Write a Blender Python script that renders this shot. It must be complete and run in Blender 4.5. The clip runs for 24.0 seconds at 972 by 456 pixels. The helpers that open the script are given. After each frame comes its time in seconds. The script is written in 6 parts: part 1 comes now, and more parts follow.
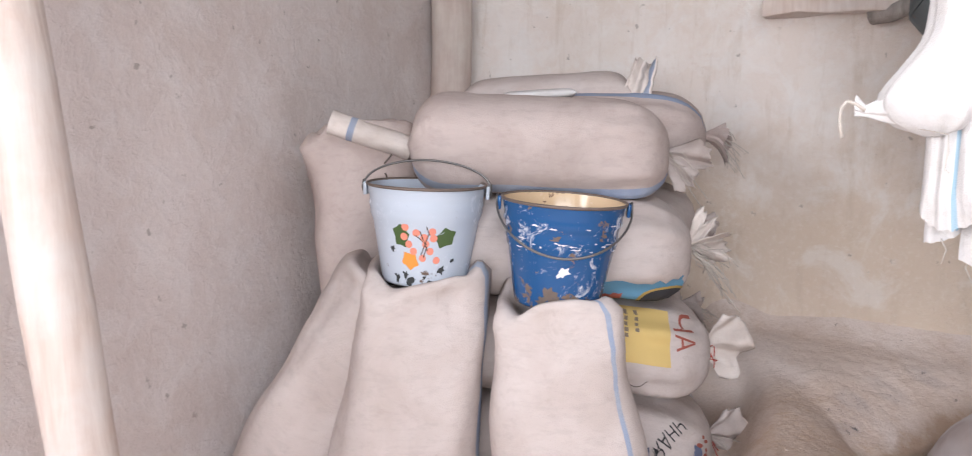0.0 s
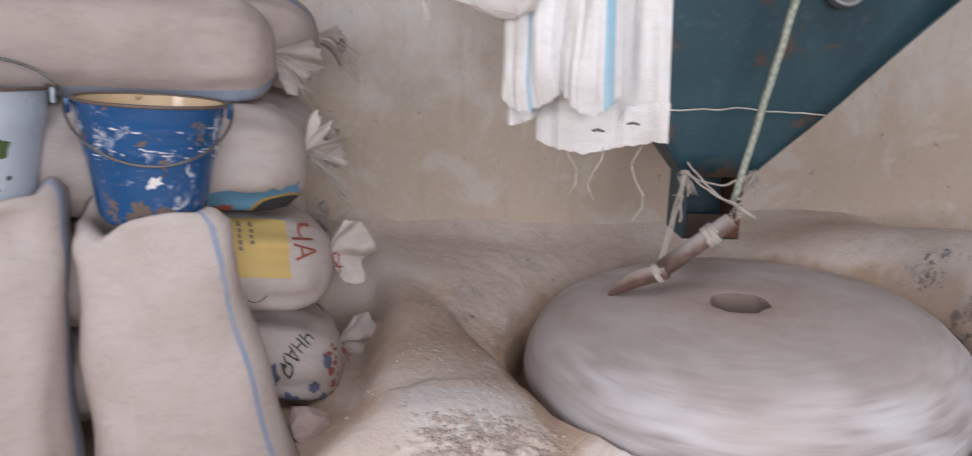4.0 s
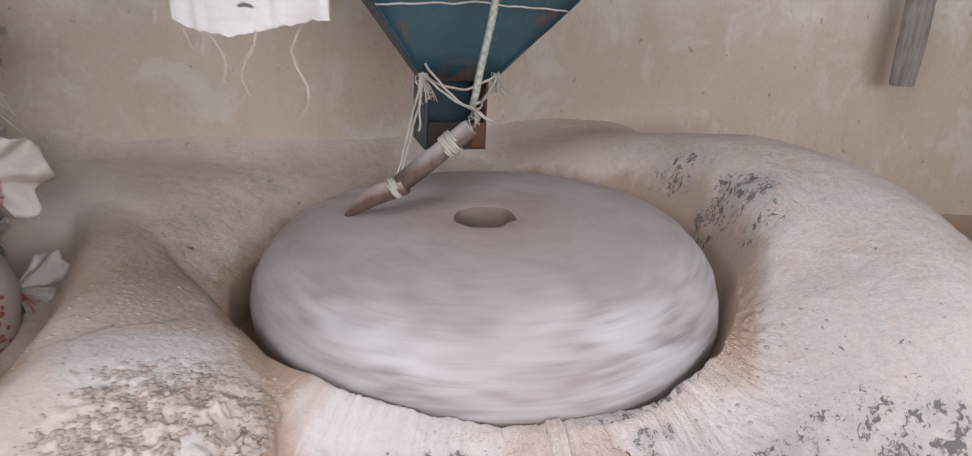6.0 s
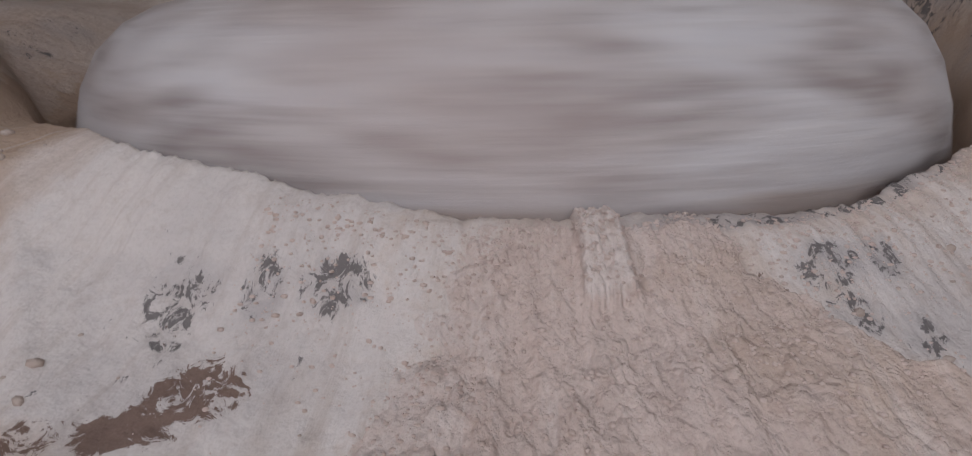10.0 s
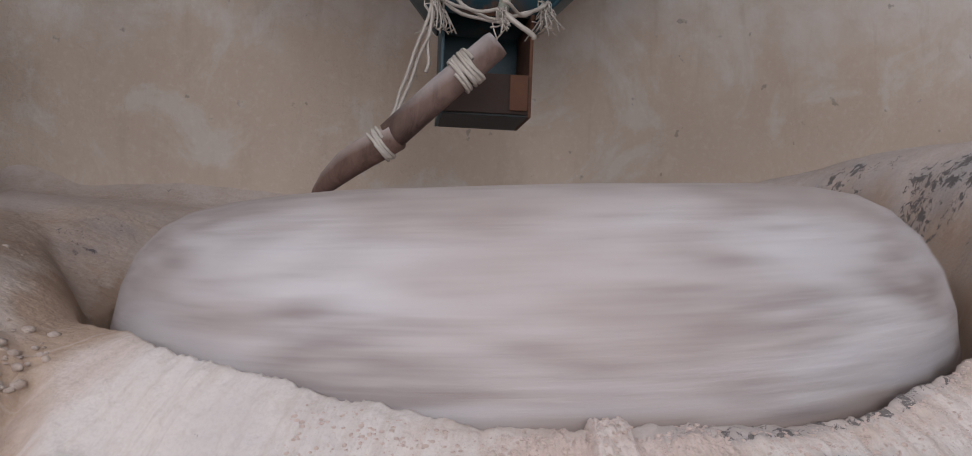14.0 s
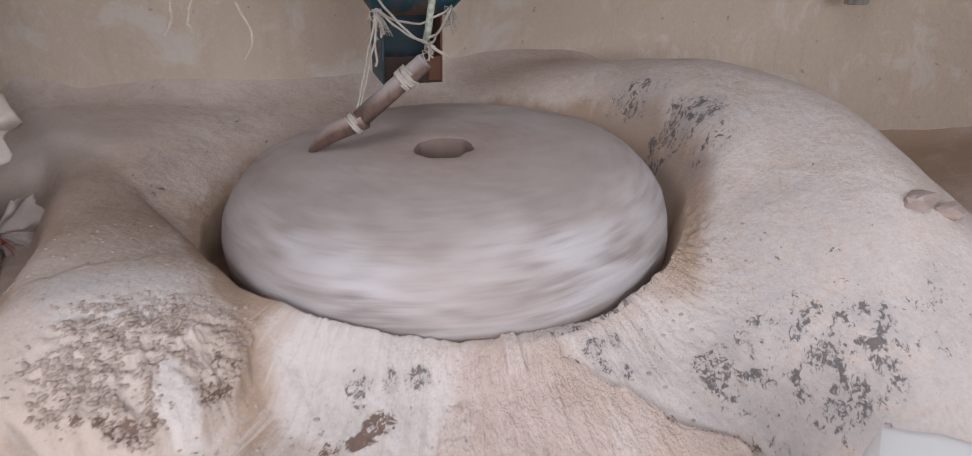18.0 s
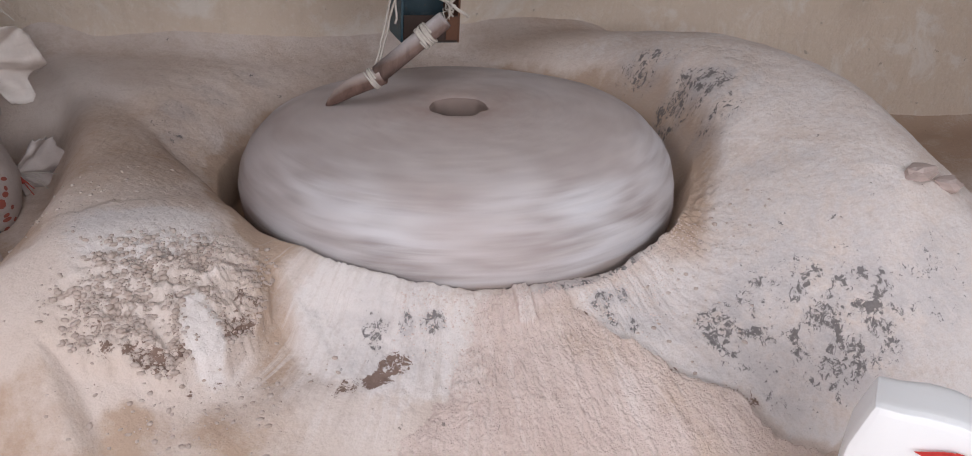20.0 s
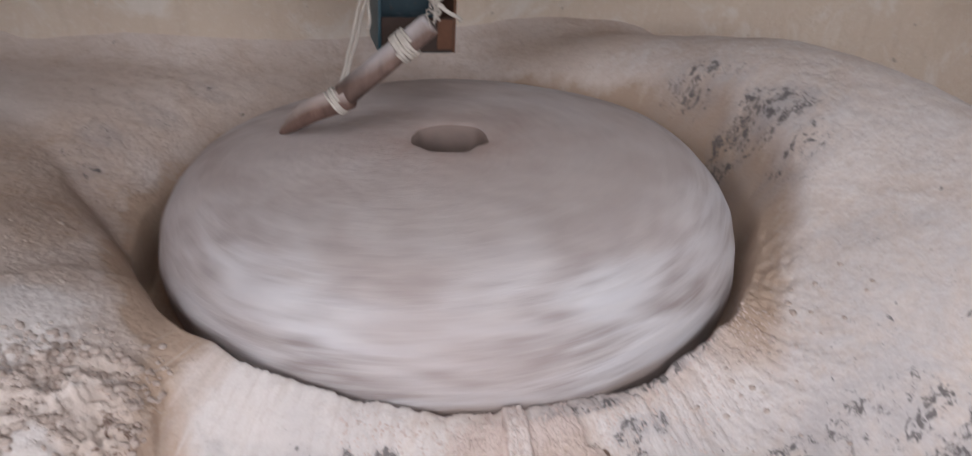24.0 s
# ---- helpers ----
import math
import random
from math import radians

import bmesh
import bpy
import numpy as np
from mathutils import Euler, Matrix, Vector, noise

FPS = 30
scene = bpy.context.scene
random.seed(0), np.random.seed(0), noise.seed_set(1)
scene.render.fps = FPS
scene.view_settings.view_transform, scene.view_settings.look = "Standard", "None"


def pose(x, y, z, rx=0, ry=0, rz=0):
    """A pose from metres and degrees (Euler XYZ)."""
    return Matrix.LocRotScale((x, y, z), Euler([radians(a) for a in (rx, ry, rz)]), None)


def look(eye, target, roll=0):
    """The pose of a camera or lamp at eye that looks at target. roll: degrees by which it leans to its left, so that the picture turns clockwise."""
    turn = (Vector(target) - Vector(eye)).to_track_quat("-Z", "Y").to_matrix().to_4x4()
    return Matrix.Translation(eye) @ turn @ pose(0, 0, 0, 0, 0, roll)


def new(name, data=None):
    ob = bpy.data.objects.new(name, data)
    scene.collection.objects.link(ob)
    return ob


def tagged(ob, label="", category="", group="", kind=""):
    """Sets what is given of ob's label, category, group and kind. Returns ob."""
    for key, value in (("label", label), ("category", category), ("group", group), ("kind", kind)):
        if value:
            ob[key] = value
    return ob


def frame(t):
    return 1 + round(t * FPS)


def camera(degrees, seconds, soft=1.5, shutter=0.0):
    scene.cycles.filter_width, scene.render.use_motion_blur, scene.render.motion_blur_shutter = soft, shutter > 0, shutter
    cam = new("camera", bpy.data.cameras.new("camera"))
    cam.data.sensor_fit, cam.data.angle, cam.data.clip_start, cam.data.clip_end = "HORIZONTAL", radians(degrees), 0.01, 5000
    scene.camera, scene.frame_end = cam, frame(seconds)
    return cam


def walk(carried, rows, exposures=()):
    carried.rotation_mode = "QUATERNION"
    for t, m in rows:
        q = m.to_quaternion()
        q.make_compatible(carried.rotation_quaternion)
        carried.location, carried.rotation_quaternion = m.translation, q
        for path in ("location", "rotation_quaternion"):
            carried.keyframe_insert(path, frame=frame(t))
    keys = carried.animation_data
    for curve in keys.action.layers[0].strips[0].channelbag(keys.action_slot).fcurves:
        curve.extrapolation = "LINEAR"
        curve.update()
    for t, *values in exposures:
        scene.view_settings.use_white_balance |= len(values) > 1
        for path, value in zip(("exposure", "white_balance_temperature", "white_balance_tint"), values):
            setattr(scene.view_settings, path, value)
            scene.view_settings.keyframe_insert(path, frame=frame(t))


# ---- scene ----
EXPOSURE, DOOR_W, WINDOW_W, ROOF_W = 0.95, 30.0, 82.0, 21.0
cam = camera(64.6, 24.0, 0.95, 0.5)
METRES, EYE, TILT, LEAN, TURN = 3.5, 1.35, -8.5, -0.5, 0.0
ROWS = [
    (0.0, 0.0, 0.0, 0.0, -0.0, 0.0, -0.0),
    (0.5, 0.0002, 0.0014, -0.0003, -2.73, -0.17, -0.08),
    (1.0, 0.006, -0.0029, -0.0032, -4.64, -0.56, 1.17),
    (1.5, 0.0202, -0.0067, -0.007, -5.1, -1.53, 1.55),
    (3.5, 0.0155, 0.0208, -0.0102, -20.98, -4.41, 2.27),
    (4.0, 0.0283, 0.0202, -0.0166, -25.67, -5.91, 2.64),
    (4.5, 0.0476, 0.0223, -0.0205, -30.81, -7.07, 3.16),
    (5.0, 0.0596, 0.0235, -0.0247, -35.65, -9.3, 3.63),
    (5.5, 0.0755, 0.0252, -0.0291, -39.31, -10.91, 3.15),
    (6.0, 0.1105, 0.0394, -0.0349, -39.12, -12.12, 2.97),
    (6.5, 0.1576, 0.0532, -0.0364, -36.25, -14.48, 2.73),
    (7.0, 0.1798, 0.0647, -0.0404, -36.63, -17.68, 3.32),
    (7.5, 0.202, 0.0989, -0.0526, -36.89, -22.13, 1.61),
    (8.0, 0.2254, 0.142, -0.08, -35.76, -23.86, 0.85),
    (8.5, 0.2428, 0.17, -0.1505, -32.22, -15.46, 1.37),
    (9.0, 0.2517, 0.1815, -0.192, -31.54, -9.17, 0.63),
    (9.5, 0.2556, 0.1779, -0.1974, -31.36, -6.75, 2.58),
    (10.0, 0.256, 0.1779, -0.1993, -31.24, -5.77, 3.09),
    (10.5, 0.2545, 0.1757, -0.1992, -30.57, -1.96, 2.67),
    (11.0, 0.2535, 0.174, -0.1962, -30.0, 1.67, 2.7),
    (11.5, 0.2529, 0.1734, -0.1961, -30.17, 2.69, 2.47),
    (13.5, 0.2512, 0.1696, -0.1936, -30.11, 8.03, 2.26),
    (14.0, 0.2506, 0.169, -0.193, -30.02, 7.76, 2.45),
    (14.5, 0.2531, 0.1682, -0.1945, -29.54, 6.75, 3.68),
    (15.0, 0.2541, 0.1673, -0.1948, -30.13, 6.28, 3.84),
    (15.5, 0.2487, 0.1592, -0.1673, -30.13, 1.34, 4.28),
    (16.0, 0.2373, 0.1312, -0.0742, -31.59, -15.44, 2.3),
    (16.5, 0.2176, 0.0965, -0.039, -32.62, -23.66, 3.24),
    (17.0, 0.2023, 0.067, -0.0351, -32.67, -23.62, 4.07),
    (17.5, 0.1695, 0.0407, -0.035, -38.69, -19.62, 5.69),
    (18.0, 0.1096, 0.01, -0.0339, -40.66, -17.15, 4.83),
    (18.5, 0.0896, 0.0036, -0.0425, -41.23, -16.74, 4.23),
    (19.0, 0.0881, 0.0051, -0.0426, -39.81, -17.88, 3.36),
    (19.5, 0.0874, 0.0065, -0.0428, -40.45, -18.61, 2.97),
    (21.5, 0.0805, 0.0119, -0.0442, -40.57, -18.59, 1.67),
    (22.0, 0.0786, 0.0175, -0.0437, -39.62, -18.98, 1.4),
    (22.5, 0.0868, 0.026, -0.0447, -38.59, -20.37, 0.74),
    (23.0, 0.131, 0.0667, -0.0396, -34.95, -20.39, 2.34),
    (23.5, 0.1898, 0.0966, -0.0295, -34.44, -18.16, 2.65),
    (24.0, 0.1938, 0.0953, -0.0467, -37.4, -19.03, 2.46),
]
walk(cam, [(t, pose(0, 0, EYE, TILT, LEAN, TURN) @ pose(METRES * x, METRES * y, METRES * z, 90 + pitch, roll, yaw)) for t, x, y, z, yaw, pitch, roll in ROWS],
     [(t, EXPOSURE + e) for t, e in ((0.0, -0.09), (1.0, -0.2), (1.5, -0.24), (3.5, -0.62), (4.0, -0.7), (5.0, -0.3), (6.0, -0.64), (7.0, -0.71), (8.0, -0.87), (9.0, -1.42), (10.0, -1.54), (11.0, -1.2), (14.0, -1.1), (16.0, -0.98), (19.0, -0.83), (22.0, -0.93), (23.0, -0.98), (24.0, -0.86))])

# ---- light ----
world = bpy.data.worlds.new("world")
scene.world = world
world.use_nodes = True
_wn = world.node_tree.nodes
_sky = _wn.new("ShaderNodeTexSky")
_sky.sky_type, _sky.sun_disc = "NISHITA", False
_sky.sun_elevation, _sky.sun_rotation = radians(55), radians(25)
world.node_tree.links.new(_sky.outputs[0], _wn["Background"].inputs[0])
_wn["Background"].inputs[1].default_value = 0.12
_sun = new("sun", bpy.data.lights.new("sun", "SUN"))
_sun.data.energy, _sun.data.angle, _sun.data.color = 2.5, radians(0.6), (1.0, 0.95, 0.88)
_sun.matrix_world = look((2.4, 5.2, 8.2), (0, 0, 0))


def area(name, m, w, h, power, color):
    lamp = new(name, bpy.data.lights.new(name, "AREA"))
    lamp.data.shape, lamp.data.size, lamp.data.size_y = "RECTANGLE", w, h
    lamp.data.energy, lamp.data.color = power, color
    lamp.matrix_world = m
    return lamp


# ---- plan: the back wall runs 24 degrees across, the mill stands before it ----
WA = radians(-24)
WU = Vector((math.cos(WA), math.sin(WA), 0))      # along the back wall
WN = Vector((math.sin(WA), -math.cos(WA), 0))     # from it into the room
W0 = Vector((0.80, 2.60, 0))
CORNER = -1.05                                     # where the left wall meets it
SC = Vector((1.502, 1.430, 0))                      # axle of the millstone


def wf(s, d, z):
    return W0 + WU * s + WN * d + Vector((0, 0, z))


WALLM = Matrix.Translation(W0) @ Matrix.Rotation(WA, 4, "Z")   # x along, -y into the room

# daylight: a high window in the left wall, one behind and an added, unseen smoke hole in the roof
ROOM_H = 2.75
area("side_window_light", look(wf(CORNER - 0.12, 3.25, 1.80), wf(CORNER + 2.0, 2.9, 1.0)), 1.15, 0.9, DOOR_W, (0.94, 0.95, 1.0))
area("window_light", look(wf(1.25, 5.35, 1.75), wf(1.2, 1.0, 1.1)), 3.1, 1.3, WINDOW_W, (0.94, 0.95, 1.0))
area("added_roof_light", look(wf(0.875, 2.45, ROOM_H + 0.10), wf(0.875, 2.44, 0.0)), 1.2, 1.05, ROOF_W, (0.94, 0.95, 1.0))


# ---- helpers ----
def finish(ob, smooth=True):
    if smooth:
        for p in ob.data.polygons:
            p.use_smooth = True
    return ob


def mesh_of(bm, name):
    me = bpy.data.meshes.new(name)
    bm.normal_update()
    bm.to_mesh(me)
    bm.free()
    return me


def part(name, bm, material, parent=None, label="", smooth=True):
    me = mesh_of(bm, name)
    for m in (material if isinstance(material, (list, tuple)) else [material]):
        me.materials.append(m)
    ob = new(name, me)
    finish(ob, smooth)
    if parent is not None:
        ob.parent = parent
    if label:
        tagged(ob, label)
    return ob


def thing(name, m, label, category, group="", kind=""):
    ob = new(name)
    ob.empty_display_size = 0.05
    ob.matrix_world = m
    return tagged(ob, label, category, group, kind)


def grid(bm, rows, cols, fn, close_u=False, close_v=False, mat=None):
    """A sheet of quads; fn(i, j) gives the place."""
    vs = [[bm.verts.new(fn(i, j)) for j in range(cols)] for i in range(rows)]
    for i in range(rows if close_u else rows - 1):
        for j in range(cols if close_v else cols - 1):
            a, b = vs[i][j], vs[(i + 1) % rows][j]
            c, d = vs[(i + 1) % rows][(j + 1) % cols], vs[i][(j + 1) % cols]
            f = bm.faces.new((a, b, c, d))
            if mat:
                f.material_index = mat(i, j)
    return vs


def lathe(profile, seg=48, bm=None, wob=None):
    bm = bm or bmesh.new()

    def at(i, j):
        r, z = profile[i]
        a = 2 * math.pi * j / seg
        if wob:
            r, z = wob(r, z, a)
        return (r * math.cos(a), r * math.sin(a), z)
    grid(bm, len(profile), seg, at, close_v=True)
    return bm


def tube(points, radius, seg=8, bm=None, caps=True):
    """A round bar along points; radius a number or a list."""
    bm = bm or bmesh.new()
    pts = [Vector(p) for p in points]
    n = len(pts)
    rads = radius if isinstance(radius, (list, tuple)) else [radius] * n
    up = Vector((0, 0, 1))
    side = None
    rings = []
    for i, p in enumerate(pts):
        d = (pts[min(i + 1, n - 1)] - pts[max(i - 1, 0)]).normalized()
        if side is None:
            side = d.cross(up if abs(d.z) < 0.9 else Vector((1, 0, 0))).normalized()
        side = (side - d * side.dot(d)).normalized()
        other = d.cross(side)
        rings.append([bm.verts.new(p + rads[i] * (math.cos(2 * math.pi * k / seg) * side + math.sin(2 * math.pi * k / seg) * other)) for k in range(seg)])
    for i in range(n - 1):
        for k in range(seg):
            bm.faces.new((rings[i][k], rings[i][(k + 1) % seg], rings[i + 1][(k + 1) % seg], rings[i + 1][k]))
    if caps:
        bm.faces.new(rings[0][::-1])
        bm.faces.new(rings[-1])
    return bm


def box(size, at=(0, 0, 0), bevel=0.004, bm=None, cuts=0, rough=0.0):
    bm2 = bmesh.new()
    bmesh.ops.create_cube(bm2, size=1)
    bmesh.ops.scale(bm2, vec=size, verts=bm2.verts)
    if bevel:
        bmesh.ops.bevel(bm2, geom=bm2.edges[:], offset=bevel, segments=2, affect="EDGES", profile=0.6)
    if cuts:
        bmesh.ops.subdivide_edges(bm2, edges=bm2.edges[:], cuts=cuts, use_grid_fill=True)
        for v in bm2.verts:
            v.co += noise.noise_vector(v.co * 9) * rough
    bmesh.ops.translate(bm2, vec=at, verts=bm2.verts)
    if bm is None:
        return bm2
    me = bpy.data.meshes.new("tmp")
    bm2.to_mesh(me)
    bm2.free()
    bm.from_mesh(me)
    bpy.data.meshes.remove(me)
    return bm


def smooth01(t):
    t = max(0.0, min(1.0, t))
    return t * t * (3 - 2 * t)


# ---- materials ----
def mat_new(name):
    m = bpy.data.materials.new(name)
    m.use_nodes = True
    nt = m.node_tree
    return m, nt, nt.nodes["Principled BSDF"]


def nd(nt, kind, **props):
    n = nt.nodes.new(kind)
    ins = props.pop("ins", {})
    for k, v in props.items():
        if k == "operation":
            n.operation = v
        elif k == "blend_type":
            n.blend_type = v
        elif k == "data_type":
            n.data_type = v
        elif k == "feature":
            n.feature = v
    for k, v in ins.items():
        if isinstance(v, bpy.types.NodeSocket):
            nt.links.new(v, n.inputs[k])
        else:
            n.inputs[k].default_value = v
    return n


def noise_of(nt, coord, scale, detail=6, rough=0.6, dist=0.0):
    return nd(nt, "ShaderNodeTexNoise", ins={"Vector": coord, "Scale": scale, "Detail": detail, "Roughness": rough, "Distortion": dist}).outputs["Fac"]


def ramp(nt, fac, stops):
    r = nt.nodes.new("ShaderNodeValToRGB")
    nt.links.new(fac, r.inputs[0])
    el = r.color_ramp.elements
    while len(el) < len(stops):
        el.new(0.5)
    for e, (p, c) in zip(el, stops):
        e.position = p
        e.color = (*c, 1) if len(c) == 3 else c
    return r.outputs[0]


def mix(nt, fac, a, b, blend="MIX"):
    n = nt.nodes.new("ShaderNodeMix")
    n.data_type, n.blend_type = "RGBA", blend
    for sock, v in ((n.inputs[0], fac), (n.inputs[6], a), (n.inputs[7], b)):
        if isinstance(v, bpy.types.NodeSocket):
            nt.links.new(v, sock)
        else:
            sock.default_value = (*v, 1) if isinstance(v, tuple) and len(v) == 3 else v
    return n.outputs[2]


def maths(nt, op, a, b=0.0, c=0.0):
    n = nt.nodes.new("ShaderNodeMath")
    n.operation = op
    for sock, v in zip(n.inputs, (a, b, c)):
        if isinstance(v, bpy.types.NodeSocket):
            nt.links.new(v, sock)
        else:
            sock.default_value = v
    return n.outputs[0]


def bump(nt, bsdf, height, strength=0.3, dist=0.01):
    b = nt.nodes.new("ShaderNodeBump")
    b.inputs["Strength"].default_value, b.inputs["Distance"].default_value = strength, dist
    nt.links.new(height, b.inputs["Height"])
    nt.links.new(b.outputs[0], bsdf.inputs["Normal"])
    return b


def coords(nt, which="Object"):
    return nt.nodes.new("ShaderNodeTexCoord").outputs[which]


def spot(nt, coord, centre, radius, inner=None):
    """1 at centre, falling to 0 at radius."""
    d = nd(nt, "ShaderNodeVectorMath", operation="DISTANCE", ins={0: coord, 1: centre}).outputs["Value"]
    m = nt.nodes.new("ShaderNodeMapRange")
    m.interpolation_type = "SMOOTHSTEP"
    nt.links.new(d, m.inputs[0])
    m.inputs[1].default_value, m.inputs[2].default_value = radius * 0.3 if inner is None else inner, radius
    m.inputs[3].default_value, m.inputs[4].default_value = 1.0, 0.0
    return m.outputs[0]


def between(nt, value, low, high):
    """0 below low, 1 above high."""
    m = nt.nodes.new("ShaderNodeMapRange")
    nt.links.new(value, m.inputs[0])
    m.inputs[1].default_value, m.inputs[2].default_value = low, high
    return m.outputs[0]


def washed(nt, co, col, wash, scale, level, strength):
    """Crisp flakes of limewash over the clay; gives colour and mask."""
    f = maths(nt, "ADD", maths(nt, "MULTIPLY", noise_of(nt, co, scale, 8, 0.62, 0.6), 0.75), maths(nt, "MULTIPLY", noise_of(nt, co, scale * 6, 6, 0.65, 0.5), 0.25))
    k = ramp(nt, f, [(level, (0, 0, 0)), (level + 0.02, (1, 1, 1))])
    return mix(nt, maths(nt, "MULTIPLY", k, strength), col, wash), k


def clay_material(name, light, mid, dust, bump_dist=0.006, fine=1.0, foot=None, wash=0.32, dirt=0.22, tan_colour=(0.40, 0.275, 0.20)):
    """Whitewashed clay: flaking wash over clay, flour dust, dark bare patches where spots say."""
    m, nt, b = mat_new(name)
    co = coords(nt)
    big = noise_of(nt, co, 2.2, 5, 0.55)
    midn = noise_of(nt, co, 9, 8, 0.62, 0.4)
    fin = noise_of(nt, co, 70, 8, 0.7)
    col = mix(nt, ramp(nt, big, [(0.35, (0, 0, 0)), (0.65, (1, 1, 1))]), mid, light)
    col = mix(nt, maths(nt, "MULTIPLY", ramp(nt, midn, [(0.46, (0, 0, 0)), (0.62, (1, 1, 1))]), 0.5), col, dust)
    col, wash_k = washed(nt, co, col, tuple(min(0.85, c * 1.16) for c in dust), 7.0, 0.50, wash)
    if foot:
        up = nd(nt, "ShaderNodeSeparateXYZ", ins={0: co}).outputs[2]
        low = nt.nodes.new("ShaderNodeMapRange")
        nt.links.new(maths(nt, "ADD", up, maths(nt, "MULTIPLY", maths(nt, "ADD", maths(nt, "MULTIPLY", noise_of(nt, co, 3.2, 7, 0.62, 0.8), 0.7), maths(nt, "MULTIPLY", midn, 0.5)), foot[2])), low.inputs[0])
        low.interpolation_type = "SMOOTHSTEP"
        low.inputs[1].default_value, low.inputs[2].default_value = foot[0] + 0.6 * foot[2], foot[1] + 0.6 * foot[2]
        low.inputs[3].default_value, low.inputs[4].default_value = 0.80, 0.0
        col = mix(nt, low.outputs[0], col, tan_colour)
        drips = noise_of(nt, nd(nt, "ShaderNodeMapping", ins={"Vector": co, "Scale": (1, 1, 0.16)}).outputs[0], 22, 6, 0.65, 0.3)
        col = mix(nt, maths(nt, "MULTIPLY", ramp(nt, drips, [(0.54, (0, 0, 0)), (0.68, (1, 1, 1))]), 0.30), col, tuple(c * 0.85 for c in tan_colour))
        patch_k = ramp(nt, noise_of(nt, co, 4.5, 8, 0.66, 0.9), [(0.52, (0, 0, 0)), (0.62, (1, 1, 1))])
        col = mix(nt, maths(nt, "MULTIPLY", patch_k, 0.30), col, tuple(min(0.8, c * 1.12) for c in dust))
    speck = ramp(nt, noise_of(nt, co, 26, 3, 0.5), [(0.70, (0, 0, 0)), (0.745, (1, 1, 1))])
    fleck = ramp(nt, noise_of(nt, co, 11, 4, 0.55, 0.4), [(0.735, (0, 0, 0)), (0.75, (1, 1, 1))])
    col = mix(nt, maths(nt, "MULTIPLY", maths(nt, "MAXIMUM", speck, fleck), 0.5), col, (0.20, 0.17, 0.145))
    height = maths(nt, "ADD", maths(nt, "MULTIPLY", midn, 1.6), maths(nt, "MULTIPLY", fin, 0.55 * fine))
    height = maths(nt, "ADD", height, maths(nt, "MULTIPLY", noise_of(nt, co, 30, 5, 0.6, 0.6), 0.8 * fine))
    height = maths(nt, "ADD", height, maths(nt, "MULTIPLY", wash_k, 0.22))
    stain = ramp(nt, noise_of(nt, co, 14, 9, 0.72, 0.8), [(0.50, (0, 0, 0)), (0.64, (1, 1, 1))])
    col = mix(nt, maths(nt, "MULTIPLY", stain, dirt), col, (0.40, 0.335, 0.30))
    col = mix(nt, maths(nt, "MULTIPLY", ramp(nt, fin, [(0.52, (0, 0, 0)), (0.7, (1, 1, 1))]), 0.25), col, (0.80, 0.76, 0.745))
    nt.links.new(col, b.inputs["Base Color"])
    b.inputs["Roughness"].default_value = 0.93
    b.inputs["Specular IOR Level"].default_value = 0.2
    bump(nt, b, height, 0.6, bump_dist)
    return m


def attr(nt, name):
    n = nt.nodes.new("ShaderNodeAttribute")
    n.attribute_name = name
    return n.outputs["Fac"]


